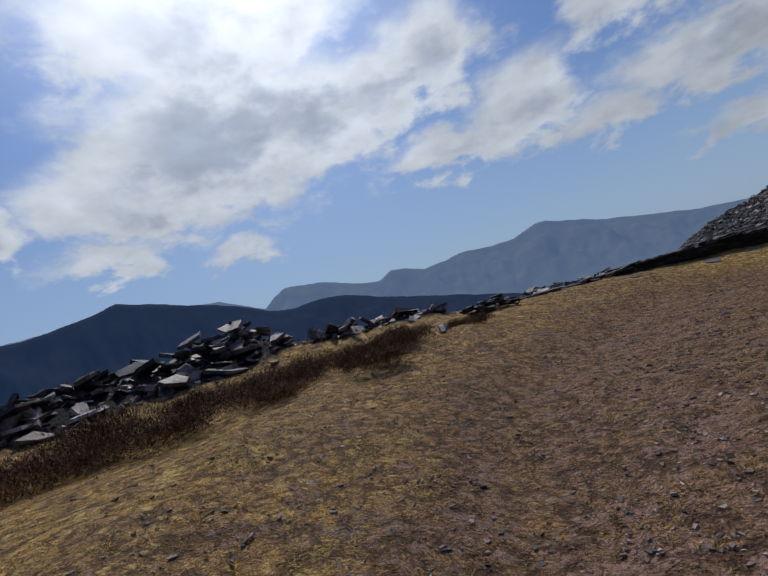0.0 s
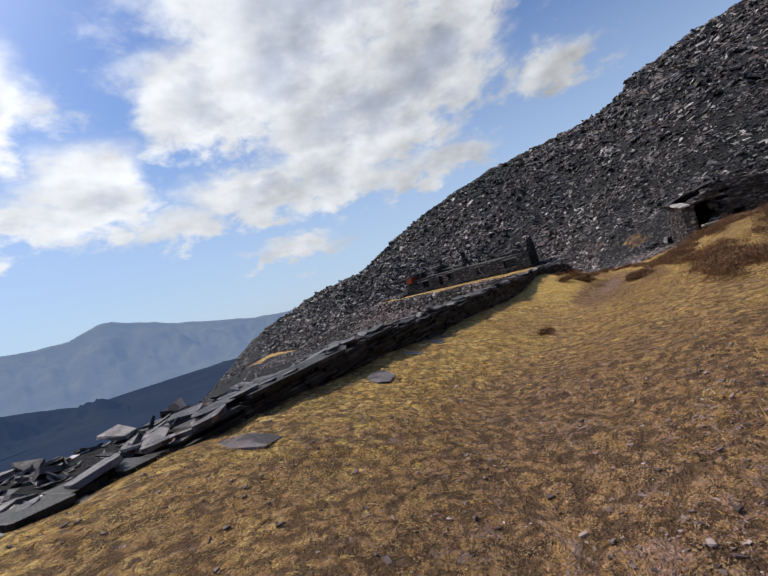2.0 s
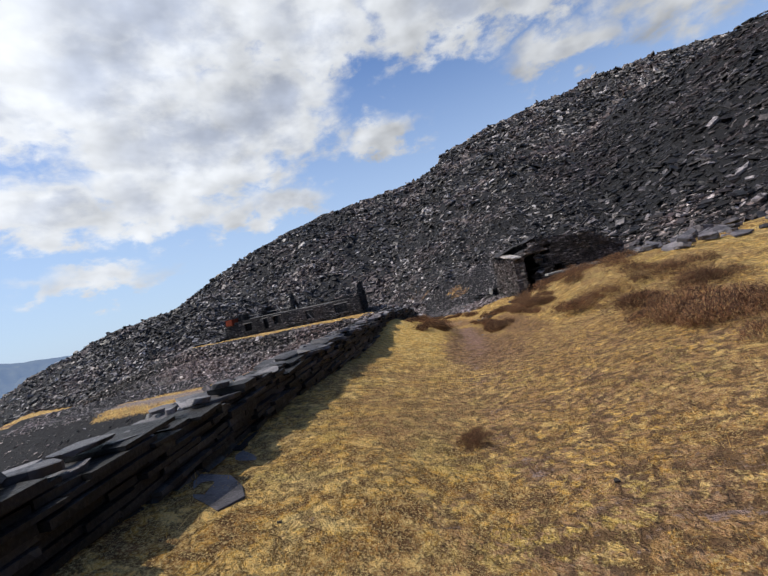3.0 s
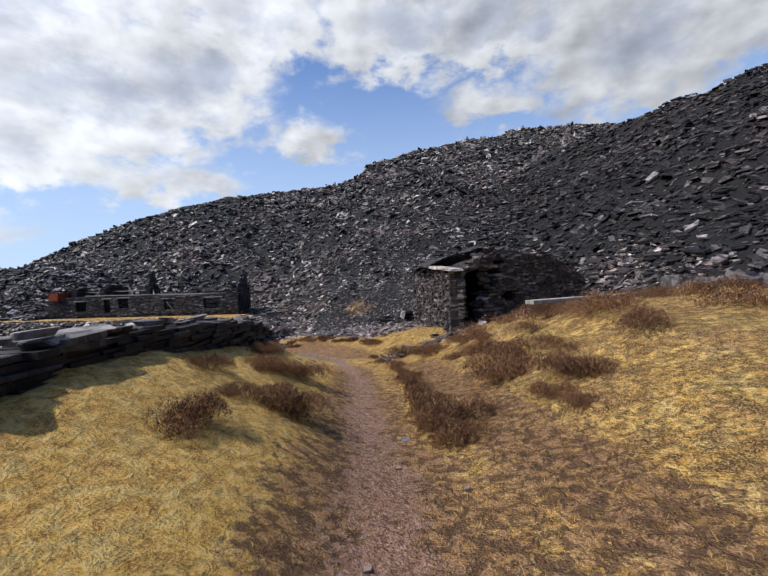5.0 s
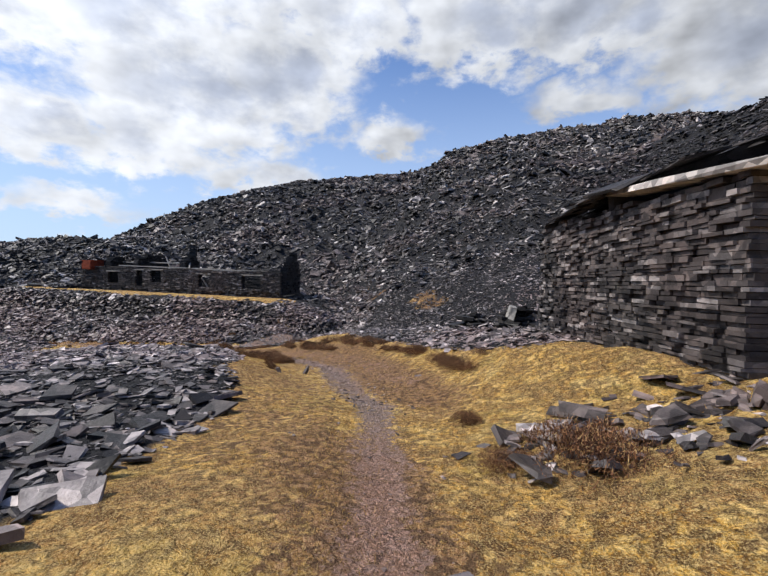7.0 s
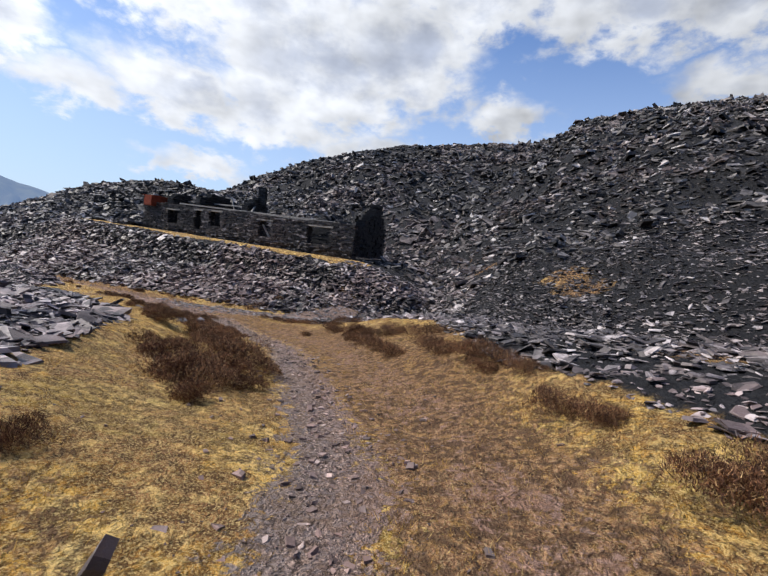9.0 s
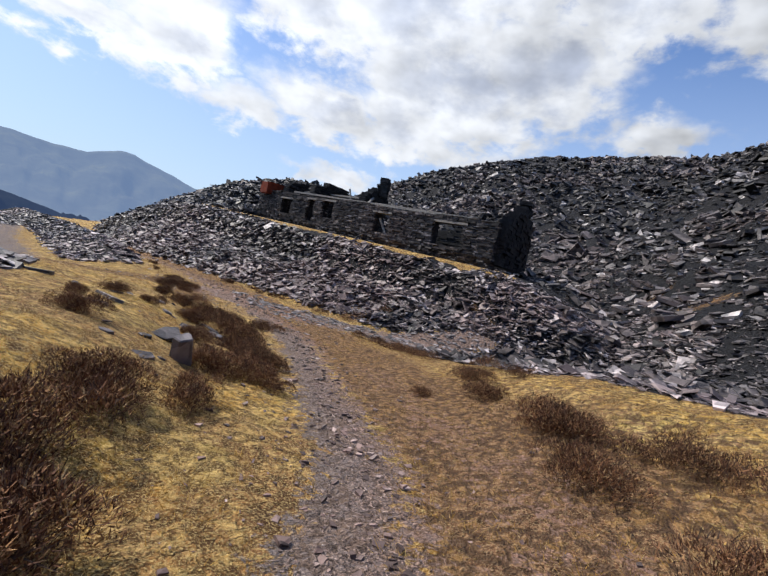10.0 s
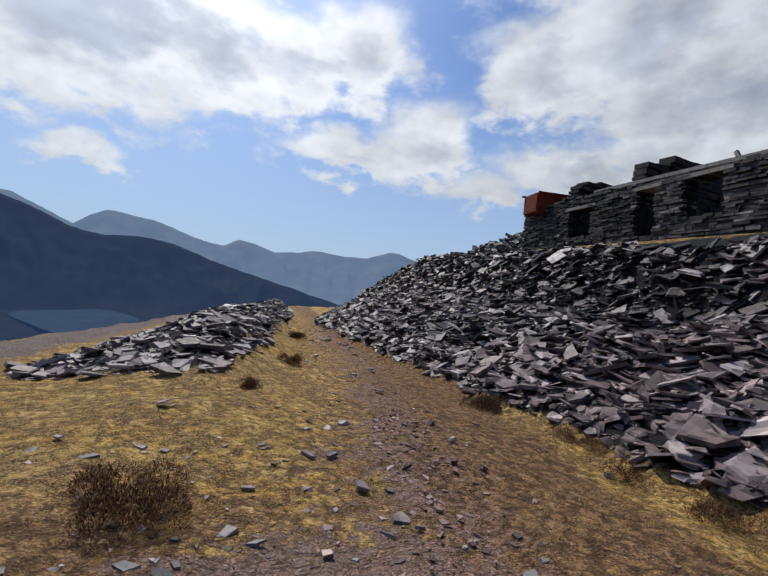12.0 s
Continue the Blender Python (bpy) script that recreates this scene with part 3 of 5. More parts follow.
def build_ground():
    xs, ys = spaced(-2, 60, 0.26, 4700, 1.06), spaced(-3, 50, 0.26, 4700, 1.06)
    gx, gy = np.meshgrid(xs, ys)
    z, rub, d, e = land(gx.ravel(), gy.ravel())
    nx, ny = len(xs), len(ys)
    i = np.arange((ny - 1) * (nx - 1))
    a = (i // (nx - 1)) * nx + i % (nx - 1)
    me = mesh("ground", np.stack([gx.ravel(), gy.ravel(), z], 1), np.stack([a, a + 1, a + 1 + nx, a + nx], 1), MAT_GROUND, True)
    x, y = gx.ravel(), gy.ravel()
    early = 1 - sstep(11, 16, x)
    # stony strip along the walk, wide at the start, two ruts further on
    wide = np.interp(x, [0, 9, 14, 20, 24, 34, 38, 46, 48.5], [3.6, 3.0, 1.5, 0.5, 0.30, 0.30, 0.38, 0.42, 0.8])
    shift = np.interp(x, [0, 8, 14, 20, 30, 36, 39, 42, 45, 49], [0.8, 0.9, 0.6, 0.1, 0.02, -0.1, 0.22, 0.26, 0.45, 0.6])
    track = np.exp(-((d - shift) / wide) ** 2) * np.interp(x, [0, 10, 15, 19, 23, 30, 36, 40, 46, 50], [0.58, 0.44, 0.26, 0.25, 0.66, 0.72, 0.85, 0.85, 0.85, 0.40])
    soil = np.exp(-((d - shift - 0.85) / 0.75) ** 2) * 1.0 * sstep(33, 36, x) + np.exp(-((d - 0.4) / 1.3) ** 2) * 0.52 * sstep(46.5, 48, x) + np.exp(-((d - shift) / 0.6) ** 2) * 0.9 * sstep(19, 22, x) * (1 - sstep(32, 35, x)) + 0.5 * sstep(30.5, 32.5, x) * (1 - sstep(37, 40, x)) * sstep(0.2, 0.8, -d)
    soil = soil + (0.40 * sstep(-1.0, 0.4, d) * (1 - sstep(4, 6, d)) + 0.12 * sstep(-2.5, -0.5, d)) * (1 - sstep(20, 25, x)) + 0.46 * early + 0.8 * sstep(24.5, 26.5, y) * sstep(0.1, 0.8, -d) * (1 - sstep(28.5, 31, y)) + 0.42 * sstep(1.0, 1.6, d) * sstep(40, 42, x) * (1 - sstep(24, 27, y)) + 0.34 * sstep(21, 24, y) * sstep(0.6, 1.3, -d) * (1 - sstep(27, 29, y)) * (x > 40)
    soil = soil + 0.95 * np.exp(-((d - 1.25) / 0.34) ** 2) * sstep(21, 24, x) * (1 - sstep(29, 32, x))
    track = np.maximum(track, 0.44 * np.exp(-((d - shift - 0.9) / 0.6) ** 2) * sstep(34, 37, x) * (1 - sstep(46, 48, x)))
    track = np.maximum(track, 0.85 * np.exp(-(off_line(x, y, LOWER_TRACK) / 0.9) ** 2))
    track = np.maximum(track, 0.95 * np.exp(-(off_line(x, y, SIDE_TRACK) / np.interp(x, [50, 53], [1.25, 0.55])) ** 4) * (1 - sstep(52.8, 54.2, x)))
    patch = 0.5 + 0.5 * ripple(x + 40, y, 7.0)
    rub = rub * np.clip(0.78 + 0.5 * patch, 0, 1)
    terrace = np.exp(-((x - 55.8 - 0.3 * ripple(y, x, 3.0)) / 0.95) ** 4) * sstep(22, 24, y) * (1 - sstep(37, 39, y)) + np.exp(-((x - 55.9) / 0.8) ** 2) * sstep(36, 38, y) * (1 - sstep(46, 50, y))
    rub = rub * (1 - terrace)
    # brown moss that has grown over parts of the rubble
    for mx, my, mr in ((57.5, 17.7, 0.9), (51.4, 13.2, 0.9), (41.9, 12.1, 0.6), (44.1, 15.3, 0.7), (53.7, 23.0, 0.9), (52.0, 26.5, 0.7), (52.5, 13.8, 0.7), (60.4, 19.6, 0.8), (43.0, 10.6, 0.7), (48.5, 17.5, 0.9)):
        spot = np.exp(-(((x - mx) / mr) ** 2 + ((y - my) / (1.3 * mr)) ** 2))
        rub, soil = rub * (1 - 0.6 * spot), np.maximum(soil, 0.9 * spot)
    # yellow grass of the left bank, brightened to offset its dim slope
    lit_bank = sstep(19, 22.5, x) * (1 - sstep(29.5, 31.5, x)) * sstep(0.0, 0.5, -d) * (1 - sstep(4, 5, -d))
    col = np.stack([np.clip(track, 0, 1), rub, np.clip(soil, 0, 1), lit_bank], 1).astype(np.float32)
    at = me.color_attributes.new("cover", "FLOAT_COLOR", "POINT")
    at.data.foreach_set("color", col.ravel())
    # the valley side takes the same glowing haze
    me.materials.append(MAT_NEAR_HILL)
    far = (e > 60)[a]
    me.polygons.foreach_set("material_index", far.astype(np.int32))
    tagged(new("ground", me), "dry ochre moor grass with a worn slate track", "ground", kind="structure")


build_ground()


def ridge(name, label, profile, dist, foot_dist, foot_z, mat, rough, seed):
    """A mountain ridge: azimuth and elevation of its skyline, seen from the walk."""
    rng = np.random.RandomState(seed)
    cx, cy = 30.0, 12.0
    azs = np.arange(profile[0][0], profile[-1][0] + 0.01, 0.25)
    els = np.interp(azs, [p[0] for p in profile], [p[1] for p in profile])
    rows, verts = 26, []
    for j in range(rows):
        t = j / (rows - 1)
        r = foot_dist + (dist - foot_dist) * t
        crest = dist * np.tan(np.radians(els)) + 0.6
        zz = foot_z + (crest - foot_z) * (0.75 * t + 0.25 * t * t)
        n = np.array([noise.fractal(Vector((a * 0.35 + seed, t * 3.0, seed * 1.7)), 1.0, 2.0, 6) for a in azs])
        zz = zz + rough * n * math.sin(math.pi * min(t, 0.985)) + (rough * 0.06 * n if j == rows - 1 else 0)
        verts.append(np.stack([cx - r * np.sin(np.radians(azs)), cy + r * np.cos(np.radians(azs)), zz], 1))
    back = verts[-1].copy()
    back[:, :2] = (back[:, :2] - (cx, cy)) * 1.06 + (cx, cy)
    back[:, 2] = foot_z
    verts.append(back)
    v, nx = np.concatenate(verts), len(azs)
    i = np.arange(rows * (nx - 1))
    a = (i // (nx - 1)) * nx + i % (nx - 1)
    ob = new(name, mesh(name, v, np.stack([a, a + nx, a + nx + 1, a + 1], 1), mat, True))
    tagged(ob, label, "mountain", kind="structure")


FAR_SKY = [(-75, -1), (-50, -0.6), (-32.5, 0.6), (-23.5, 2.6), (-18.6, 4.1), (-17.2, 4.6), (-15.8, 4.5), (-13, 3.6), (-10, 3.5), (-6, 3.8), (-1, 3.0), (1.6, 3.9), (3.6, 4.15), (5.4, 3.2), (7.0, 3.3), (10.5, 4.4),
           (12.6, 5.0), (16, 5.5), (17.8, 5.6), (19.2, 4.9), (20.8, 3.5), (23, 4.6), (26, 6.0), (33, 6.7), (45, 6.6), (60, 6.2), (90, 4.5)]
NEAR_SKY = [(-16, -4.2), (-10, -3.0), (-6.3, -2.0), (-0.5, -0.6), (3, 0.3), (6.3, 1.2), (10.5, 2.7), (13.4, 3.05), (17.6, 2.75), (20.8, 3.3), (24.5, 4.9), (27, 5.8), (30, 6.4), (34, 7.6), (37.2, 8.4), (41.6, 7.2), (46, 6.5), (62, 5.4), (90, 4.0)]
ridge("backdrop_far_mountain", "far mountain ridge under cloud in painted blue haze", FAR_SKY, 3900, 2100, -134, MAT_FAR, 90, 3)
ridge("backdrop_near_mountain", "dark shaded mountain side in painted blue haze above the lake", NEAR_SKY, 1900, 1290, -134, MAT_NEAR_HILL, 45, 8)


def build_lake():
    bm = bmesh.new()
    vs = []
    for i in range(24):
        a = i * math.tau / 24
        dist, azi = 1080 + 250 * math.sin(a) * (1 + 0.2 * math.sin(3 * a + 1)), 18.4 + 5.0 * math.cos(a) * (1 + 0.2 * math.sin(2 * a + 0.6) + 0.1 * math.sin(5 * a))
        vs.append(bm.verts.new((30 - dist * math.sin(radians(azi)), 12 + dist * math.cos(radians(azi)), -128.5)))
    bm.faces.new(vs)
    bmesh.ops.recalc_face_normals(bm, faces=bm.faces)
    me = bpy.data.meshes.new("lake")
    bm.to_mesh(me)
    me.materials.append(MAT_WATER)
    tagged(new("water_lake", me), "grey blue lake in the valley below", "lake", kind="structure")


build_lake()


# ---- slate waste ----
def strew(name, label, count, box, size, seed, mat, want, tilt=0.28, thick=0.22, sink=0.25, grade=None, category="slate rubble", pieces=0, near=(0, 0, 1), flat=0.6):
    """Split slates over the ground inside a box, where want(x, y, rub, d, e) allows."""
    rng = np.random.RandomState(seed)
    x, y = rng.uniform(box[0], box[2], count), rng.uniform(box[1], box[3], count)
    z, rub, d, e = land(x, y)
    keep = want(x, y, rub, d, e) > rng.uniform(0, 1, count)
    x, y, z = x[keep], y[keep], z[keep]
    n = len(x)
    s = size[0] * (size[1] / size[0]) ** (rng.uniform(0, 1, n) ** 2.1) * (grade(x, y) if grade else 1.0)
    dims = np.stack([s, s * rng.uniform(0.38, 0.85, n), s * thick * rng.uniform(0.4, 1.3, n)], 1)
    nrm = slope_normal(x, y) * (1 - flat) + np.array([0, 0, flat])
    nrm /= np.linalg.norm(nrm, axis=1, keepdims=True)
    pos = np.stack([x, y, z], 1) + nrm * (dims[:, 2:] * 0.5 - sink * dims[:, 2:] + 0.22 * s[:, None] * rng.uniform(-0.7, 1.0, (n, 1)))
    if not pieces:
        v, f = shards(rng, pos, dims, nrm, tilt)
        ob = new(name, mesh(name, v, f, mat))
        return tagged(ob, label, category, kind="stuff")
    # the slates that lie nearest to the walk are objects of their own
    heap = tagged(empty(name), label, category)
    far = np.hypot(x - near[0], (y - near[1]) * near[2])
    order = np.argsort(far)
    first, others = order[:pieces], order[pieces:]
    shapes = [slate_mesh("slate", mat, seed * 7 + i) for i in range(12)]
    for i in first:
        n = Vector(nrm[i]) + Vector(rng.normal(0, 1, 3)) * tilt * 0.9
        m = Matrix.Translation(pos[i]) @ n.to_track_quat("Z", "Y").to_matrix().to_4x4() @ Matrix.Rotation(rng.uniform(0, 6.28), 4, "Z") @ Matrix.Diagonal((dims[i, 0], dims[i, 1], dims[i, 2], 1))
        piece("slate", shapes[rng.randint(12)], heap, m)
    v, f = shards(rng, pos[others], dims[others], nrm[others], tilt)
    ob = new("slate_rest", mesh("slate_rest", v, f, mat))
    ob.parent = heap
    tagged(ob, kind="stuff")
    return heap


def slate_mesh(name, mat, seed):
    """A split slate of unit size with a broken outline and uneven faces."""
    rng = random.Random(seed)
    bm = bmesh.new()
    turns = sorted(rng.uniform(0, math.tau) for _ in range(rng.choice((4, 5, 5, 6))))
    if max(b - a for a, b in zip(turns, turns[1:] + [turns[0] + math.tau])) > 2.6:
        turns = [i * math.tau / 5 + rng.uniform(-0.4, 0.4) for i in range(5)]
    ol = [(0.62 * math.cos(a) * rng.uniform(0.6, 1.0), 0.62 * math.sin(a) * rng.uniform(0.6, 1.0)) for a in turns]
    low = [bm.verts.new((x, y, rng.uniform(-0.6, -0.3))) for x, y in ol]
    top = [bm.verts.new((x * rng.uniform(0.7, 1.0), y * rng.uniform(0.7, 1.0), rng.uniform(0.15, 0.6))) for x, y in ol]
    n = len(ol)
    bm.faces.new(low[::-1]), bm.faces.new(top)
    for i in range(n):
        bm.faces.new((low[i], low[(i + 1) % n], top[(i + 1) % n], top[i]))
    bmesh.ops.triangulate(bm, faces=[f for f in bm.faces if len(f.verts) > 4])
    me = bpy.data.meshes.new(name)
    bm.to_mesh(me)
    bm.free()
    me.materials.append(mat)
    return me


def clear_house(x, y):
    """0 inside the house and on the grass strip before it."""
    return 1.0 - ((x > 55.3) & (x < 64.2) & (y > 24.0) & (y < 42.5))


HUT = [(33.35, 8.25), (38.3, 9.3), (41.4, 4.5), (37.0, 3.4)]


def clear_hut(x, y):
    """0 inside the four walls of the hut."""
    inside = np.ones(np.shape(x), bool)
    for (ax, ay), (bx, by) in zip(HUT, HUT[1:] + HUT[:1]):
        inside &= (bx - ax) * (y - ay) - (by - ay) * (x - ax) < 0.15 * math.hypot(bx - ax, by - ay)
    return 1.0 - inside


strew("slate_bank", "grey purple split slates tipped below the ruined house", 80000, (49.0, 17, 55.1, 68), (0.06, 0.38), 11, MAT_SHARD,
      lambda x, y, r, d, e: (r > 0.35) * clear_house(x, y) * np.where(y > 48, 0.5, 1.0) * ((x < 54.9 + 0.35 * ripple(y, x, 2.2)) | (y > 38) | (y < 23)), 0.28, 0.12, pieces=300, near=(50.6, 31.5, 0.5))
strew("slate_field", "grey split slates strewn beside the track", 84000, (35, 0, 56, 24), (0.06, 0.23), 12, MAT_FIELD,
      lambda x, y, r, d, e: (r > 0.4) * np.where(d < 9, 1.0, 0.6) * clear_hut(x, y), 0.25, 0.13, pieces=300, near=(40.8, 12.4, 1), flat=0.7)
strew("slate_tip_face", "dark grey slate waste of the great tip", 150000, (50, -90, 206, 112), (0.30, 1.25), 13, MAT_TIP,
      lambda x, y, r, d, e: (r > 0.5) * clear_house(x, y) * ((x > 57) | (y < 21)) * (x < np.interp(y, [-90, -55, -30, -9.5, 6.9, 20.6, 30, 40.4, 55.6, 71], [203, 198, 188, 173, 160, 148, 141, 133, 124, 118])) * (y > 60 - 1.05 * (x - 24)) * np.interp(x, [60, 120, 200], [1.0, 0.85, 0.6]), 0.36, 0.26, grade=lambda x, y: np.interp(x, [45, 58, 75, 100, 150, 200], [0.3, 0.45, 0.8, 1.0, 1.4, 1.8]))
strew("slate_tip_foot", "grey slate waste at the foot of the great tip", 36000, (46, 0, 78, 60), (0.12, 0.55), 18, MAT_TIP,
      lambda x, y, r, d, e: (r > 0.5) * clear_house(x, y) * ((x > 57) | (y < 21) & (x > 54)), 0.28, 0.24)
strew("slate_tip_south", "dark slate waste of the steep south tip", 42000, (30, -50, 90, 3), (0.15, 0.85), 14, MAT_TIP_DARK,
      lambda x, y, r, d, e: (r > 0.5) * 0.95 * clear_hut(x, y), 0.26, 0.22)
strew("slate_south_foot", "purple grey slates and slabs at the foot of the south tip", 9000, (27, -6, 50, 4.0), (0.12, 0.6), 30, MAT_SHARD,
      lambda x, y, r, d, e: (r > 0.5) * clear_hut(x, y) * sstep(-6, -2, y), 0.26, 0.18, pieces=200, near=(33, 2, 0.7))
strew("slate_tip_low", "grey slate waste of the low tip", 12000, (56, 42, 92, 85), (0.25, 0.9), 15, MAT_TIP,
      lambda x, y, r, d, e: (r > 0.5) * 0.95 * clear_house(x, y), 0.28, 0.24)
strew("slate_brow", "slate rubble along the brow of the terrace", 16000, (-6, 3, 49, 68), (0.07, 0.42), 16, MAT_SHARD,
      lambda x, y, r, d, e: (r > 0.35) * (d < 0) * (e < 6) * 0.95 * ((e > 0) | (y < 30)), 0.22, 0.18)
strew("brow_slope", "dark slate rubble on the slope behind the wall", 20000, (5, 9.6, 34, 24), (0.08, 0.34), 31, MAT_SHARD,
      lambda x, y, r, d, e: (r > 0.35) * (d < -1.8) * (e < 9), 0.26, 0.18)
strew("slate_sheet", "grey purple slates spread below the grass edge", 30000, (28, 12, 45, 31), (0.05, 0.21), 26, MAT_FIELD,
      lambda x, y, r, d, e: (r > 0.3) * (d < 0) * (e < 5), 0.17, 0.15, pieces=250, near=(33, 14.5, 1))
strew("slate_heap", "low heap of grey slates between the two tracks", 30000, (42.5, 30.5, 50, 64), (0.05, 0.25), 27, MAT_FIELD,
      lambda x, y, r, d, e: (r > 0.25) * (d < 0) * (e < 0.5) * np.interp(y, [32, 48, 64], [1, 0.9, 0.4]), 0.24, 0.18, pieces=200, near=(47, 36, 0.6))
strew("track_chips", "small slate chips on the track", 70000, (2, -6, 53, 48), (0.010, 0.055), 17, MAT_GRAVEL,
      lambda x, y, r, d, e: np.exp(-(d / np.interp(x, [0, 12, 18, 30, 38, 46], [2.4, 1.8, 1.0, 0.5, 0.9, 1.3])) ** 2) * np.interp(x, [0, 12, 18, 30, 38, 46], [0.7, 0.4, 0.2, 0.4, 0.8, 0.8]) * (r < 0.4), 0.15, 0.3, grade=lambda x, y: np.interp(x, [0, 18, 34], [0.5, 0.55, 1.0]))
strew("gravel", "fine slate gravel of the wide stony ground", 84000, (5.0, 0.5, 14.5, 10.0), (0.007, 0.028), 28, MAT_GRAVEL,
      lambda x, y, r, d, e: np.exp(-((d - 0.9) / 2.4) ** 2) * (r < 0.3) * np.interp(x, [5, 10, 14.5], [0.9, 0.8, 0.3]) * (0.6 + 0.6 * ripple(x, y, 1.1)), 0.2, 0.35, category="gravel")
strew("rut_gravel", "pale slate gravel in the rut of the track", 90000, (34.5, 11.0, 50.0, 32.0), (0.010, 0.055), 29, MAT_GRAVEL,
      lambda x, y, r, d, e: np.exp(-((d - np.interp(x, [36, 39, 42, 45, 49], [-0.1, 0.22, 0.26, 0.45, 0.6])) / 0.36) ** 2) * (r < 0.3), 0.2, 0.35, category="gravel")
strew("loose_slates", "loose pale slates scattered on the stony track", 2600, (44, 23, 53, 46), (0.03, 0.17), 23, MAT_CHIP,
      lambda x, y, r, d, e: np.exp(-((d - 0.2) / 1.2) ** 2) * (r < 0.3) * 0.8, 0.16, 0.22, 0.2, pieces=300, near=(48.3, 30, 1))
strew("bank_stones", "pale loose stones on the brown bank beside the track", 1300, (44.6, 25.0, 48.0, 30.5), (0.012, 0.075), 33, MAT_CHIP,
      lambda x, y, r, d, e: (r < 0.3) * (d < 0.2) * (e < 0) * (0.35 + 0.5 * ripple(x, y, 1.3)), 0.14, 0.25, 0.3, category="stones")
strew("side_track_slates", "flat purple grey slates pressed into the side track", 34000, (46, 18.5, 58, 29), (0.02, 0.16), 24, MAT_CHIP,
      lambda x, y, r, d, e: np.exp(-(off_line(x, y, SIDE_TRACK) / 1.15) ** 4) * (d > 0.6), 0.07, 0.14, 0.3, pieces=150, near=(49.5, 24.8, 1))
strew("hut_rubble", "fallen slates heaped before the hut", 9000, (30.2, 1.8, 37.5, 11), (0.09, 0.46), 19, MAT_SHARD,
      lambda x, y, r, d, e: np.exp(-(off_line(x, y, [(32.75, 9.8), (32.95, 8.3), (33.6, 7.2), (36.5, 3.3)]) / 0.55) ** 2) * clear_hut(x, y), 0.26, 0.18, 0.05, pieces=300, near=(32.2, 8.2, 0.5))
strew("pile_rubble", "dark slates of the fallen wall end", 3600, (-3, 3.0, 8.5, 10.8), (0.10, 0.6), 20, MAT_SHARD,
      lambda x, y, r, d, e: (r > 0.45) * 1.0, 0.42, 0.16, 0.0, pieces=250, near=(4, 6.8, 1))


# ---- dry stone wall along the brow ----
def stone_set(name, mat, seed, count=6):
    """Alike wall stones of unit size, that share their meshes."""
    return [block_mesh(name, mat, seed + i, 1, 1, 1, 4, 0.10, 0.06) for i in range(count)]


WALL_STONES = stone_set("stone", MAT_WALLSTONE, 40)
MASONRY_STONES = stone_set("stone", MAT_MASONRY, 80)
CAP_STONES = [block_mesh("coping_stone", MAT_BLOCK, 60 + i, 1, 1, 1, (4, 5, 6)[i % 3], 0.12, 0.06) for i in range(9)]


def course_wall(parent, a, b, base, top, depth, rng, course=0.12, length=0.55, holes=(), budget=300, name="stone", outward=1.0, stones=None):
    """Courses of stones along the line a to b, between the heights base(t) and top(t), clear of holes (t0, t1, z0, z1).
    Returns the stones past the budget as corners and faces."""
    a, b = Vector(a), Vector(b)
    run = (b - a).length
    ang = math.atan2(b.y - a.y, b.x - a.x)
    made, verts, faces = 0, [], []
    z = min(base(0), base(0.5), base(1))
    hi = max(top(i / 20) for i in range(21))
    while z < hi:
        h = course * rng.uniform(0.65, 1.4)
        s = rng.uniform(-0.4, 0)
        while s < run:
            ln = length * rng.uniform(0.45, 1.6)
            lo_s, hi_s = max(s, 0), min(s + ln, run)
            s += ln
            if hi_s - lo_s < 0.06:
                continue
            t = (lo_s + hi_s) / 2 / run
            if z + h * 0.6 > top(t) or z + h < base(t):
                continue
            cut = False
            for t0, t1, z0, z1 in holes:
                if z + h * 0.5 > z0 and z + h * 0.5 < z1:
                    if lo_s / run < t1 and hi_s / run > t0:
                        if t < t0:
                            hi_s = t0 * run
                        elif t > t1:
                            lo_s = t1 * run
                        else:
                            cut = True
            if cut or hi_s - lo_s < 0.05:
                continue
            t = (lo_s + hi_s) / 2 / run
            dp = depth * rng.uniform(0.85, 1.1)
            p = a.lerp(b, t)
            proud = rng.uniform(-0.03, 0.045) * outward
            m = (Matrix.Translation((p.x, p.y, z)) @ Matrix.Rotation(ang + radians(rng.uniform(-2, 2)), 4, "Z") @ Matrix.Translation((0, -proud, 0))
                 @ Matrix.Rotation(radians(rng.uniform(-2.4, 2.4)), 4, "Y") @ Matrix.Diagonal(((hi_s - lo_s) * 0.985, dp, h * rng.uniform(0.74, 1.02), 1)))
            if made < budget:
                piece(name, rng.choice(stones or WALL_STONES), parent, m)
                made += 1
            else:
                c = (CUBE + (0, 0, 0.5)) @ np.array(m.to_3x3()).T + np.array(m.translation)
                faces.append(CUBE_FACES + 8 * len(verts))
                verts.append(c)
        z += h
    return verts, faces


def joined(name, parent, verts, faces, mat, label=""):
    if verts:
        ob = new(name, mesh(name, np.concatenate(verts), np.concatenate(faces), mat))
        ob.parent = parent
        tagged(ob, label, kind="stuff")


def slab_box(bm, m, sx, sy, sz):
    """A box with its base centre at the pose m."""
    r = bmesh.ops.create_cube(bm, size=1.0, matrix=m @ Matrix.Translation((0, 0, sz / 2)) @ Matrix.Diagonal((sx, sy, sz, 1)))
    return r["verts"]


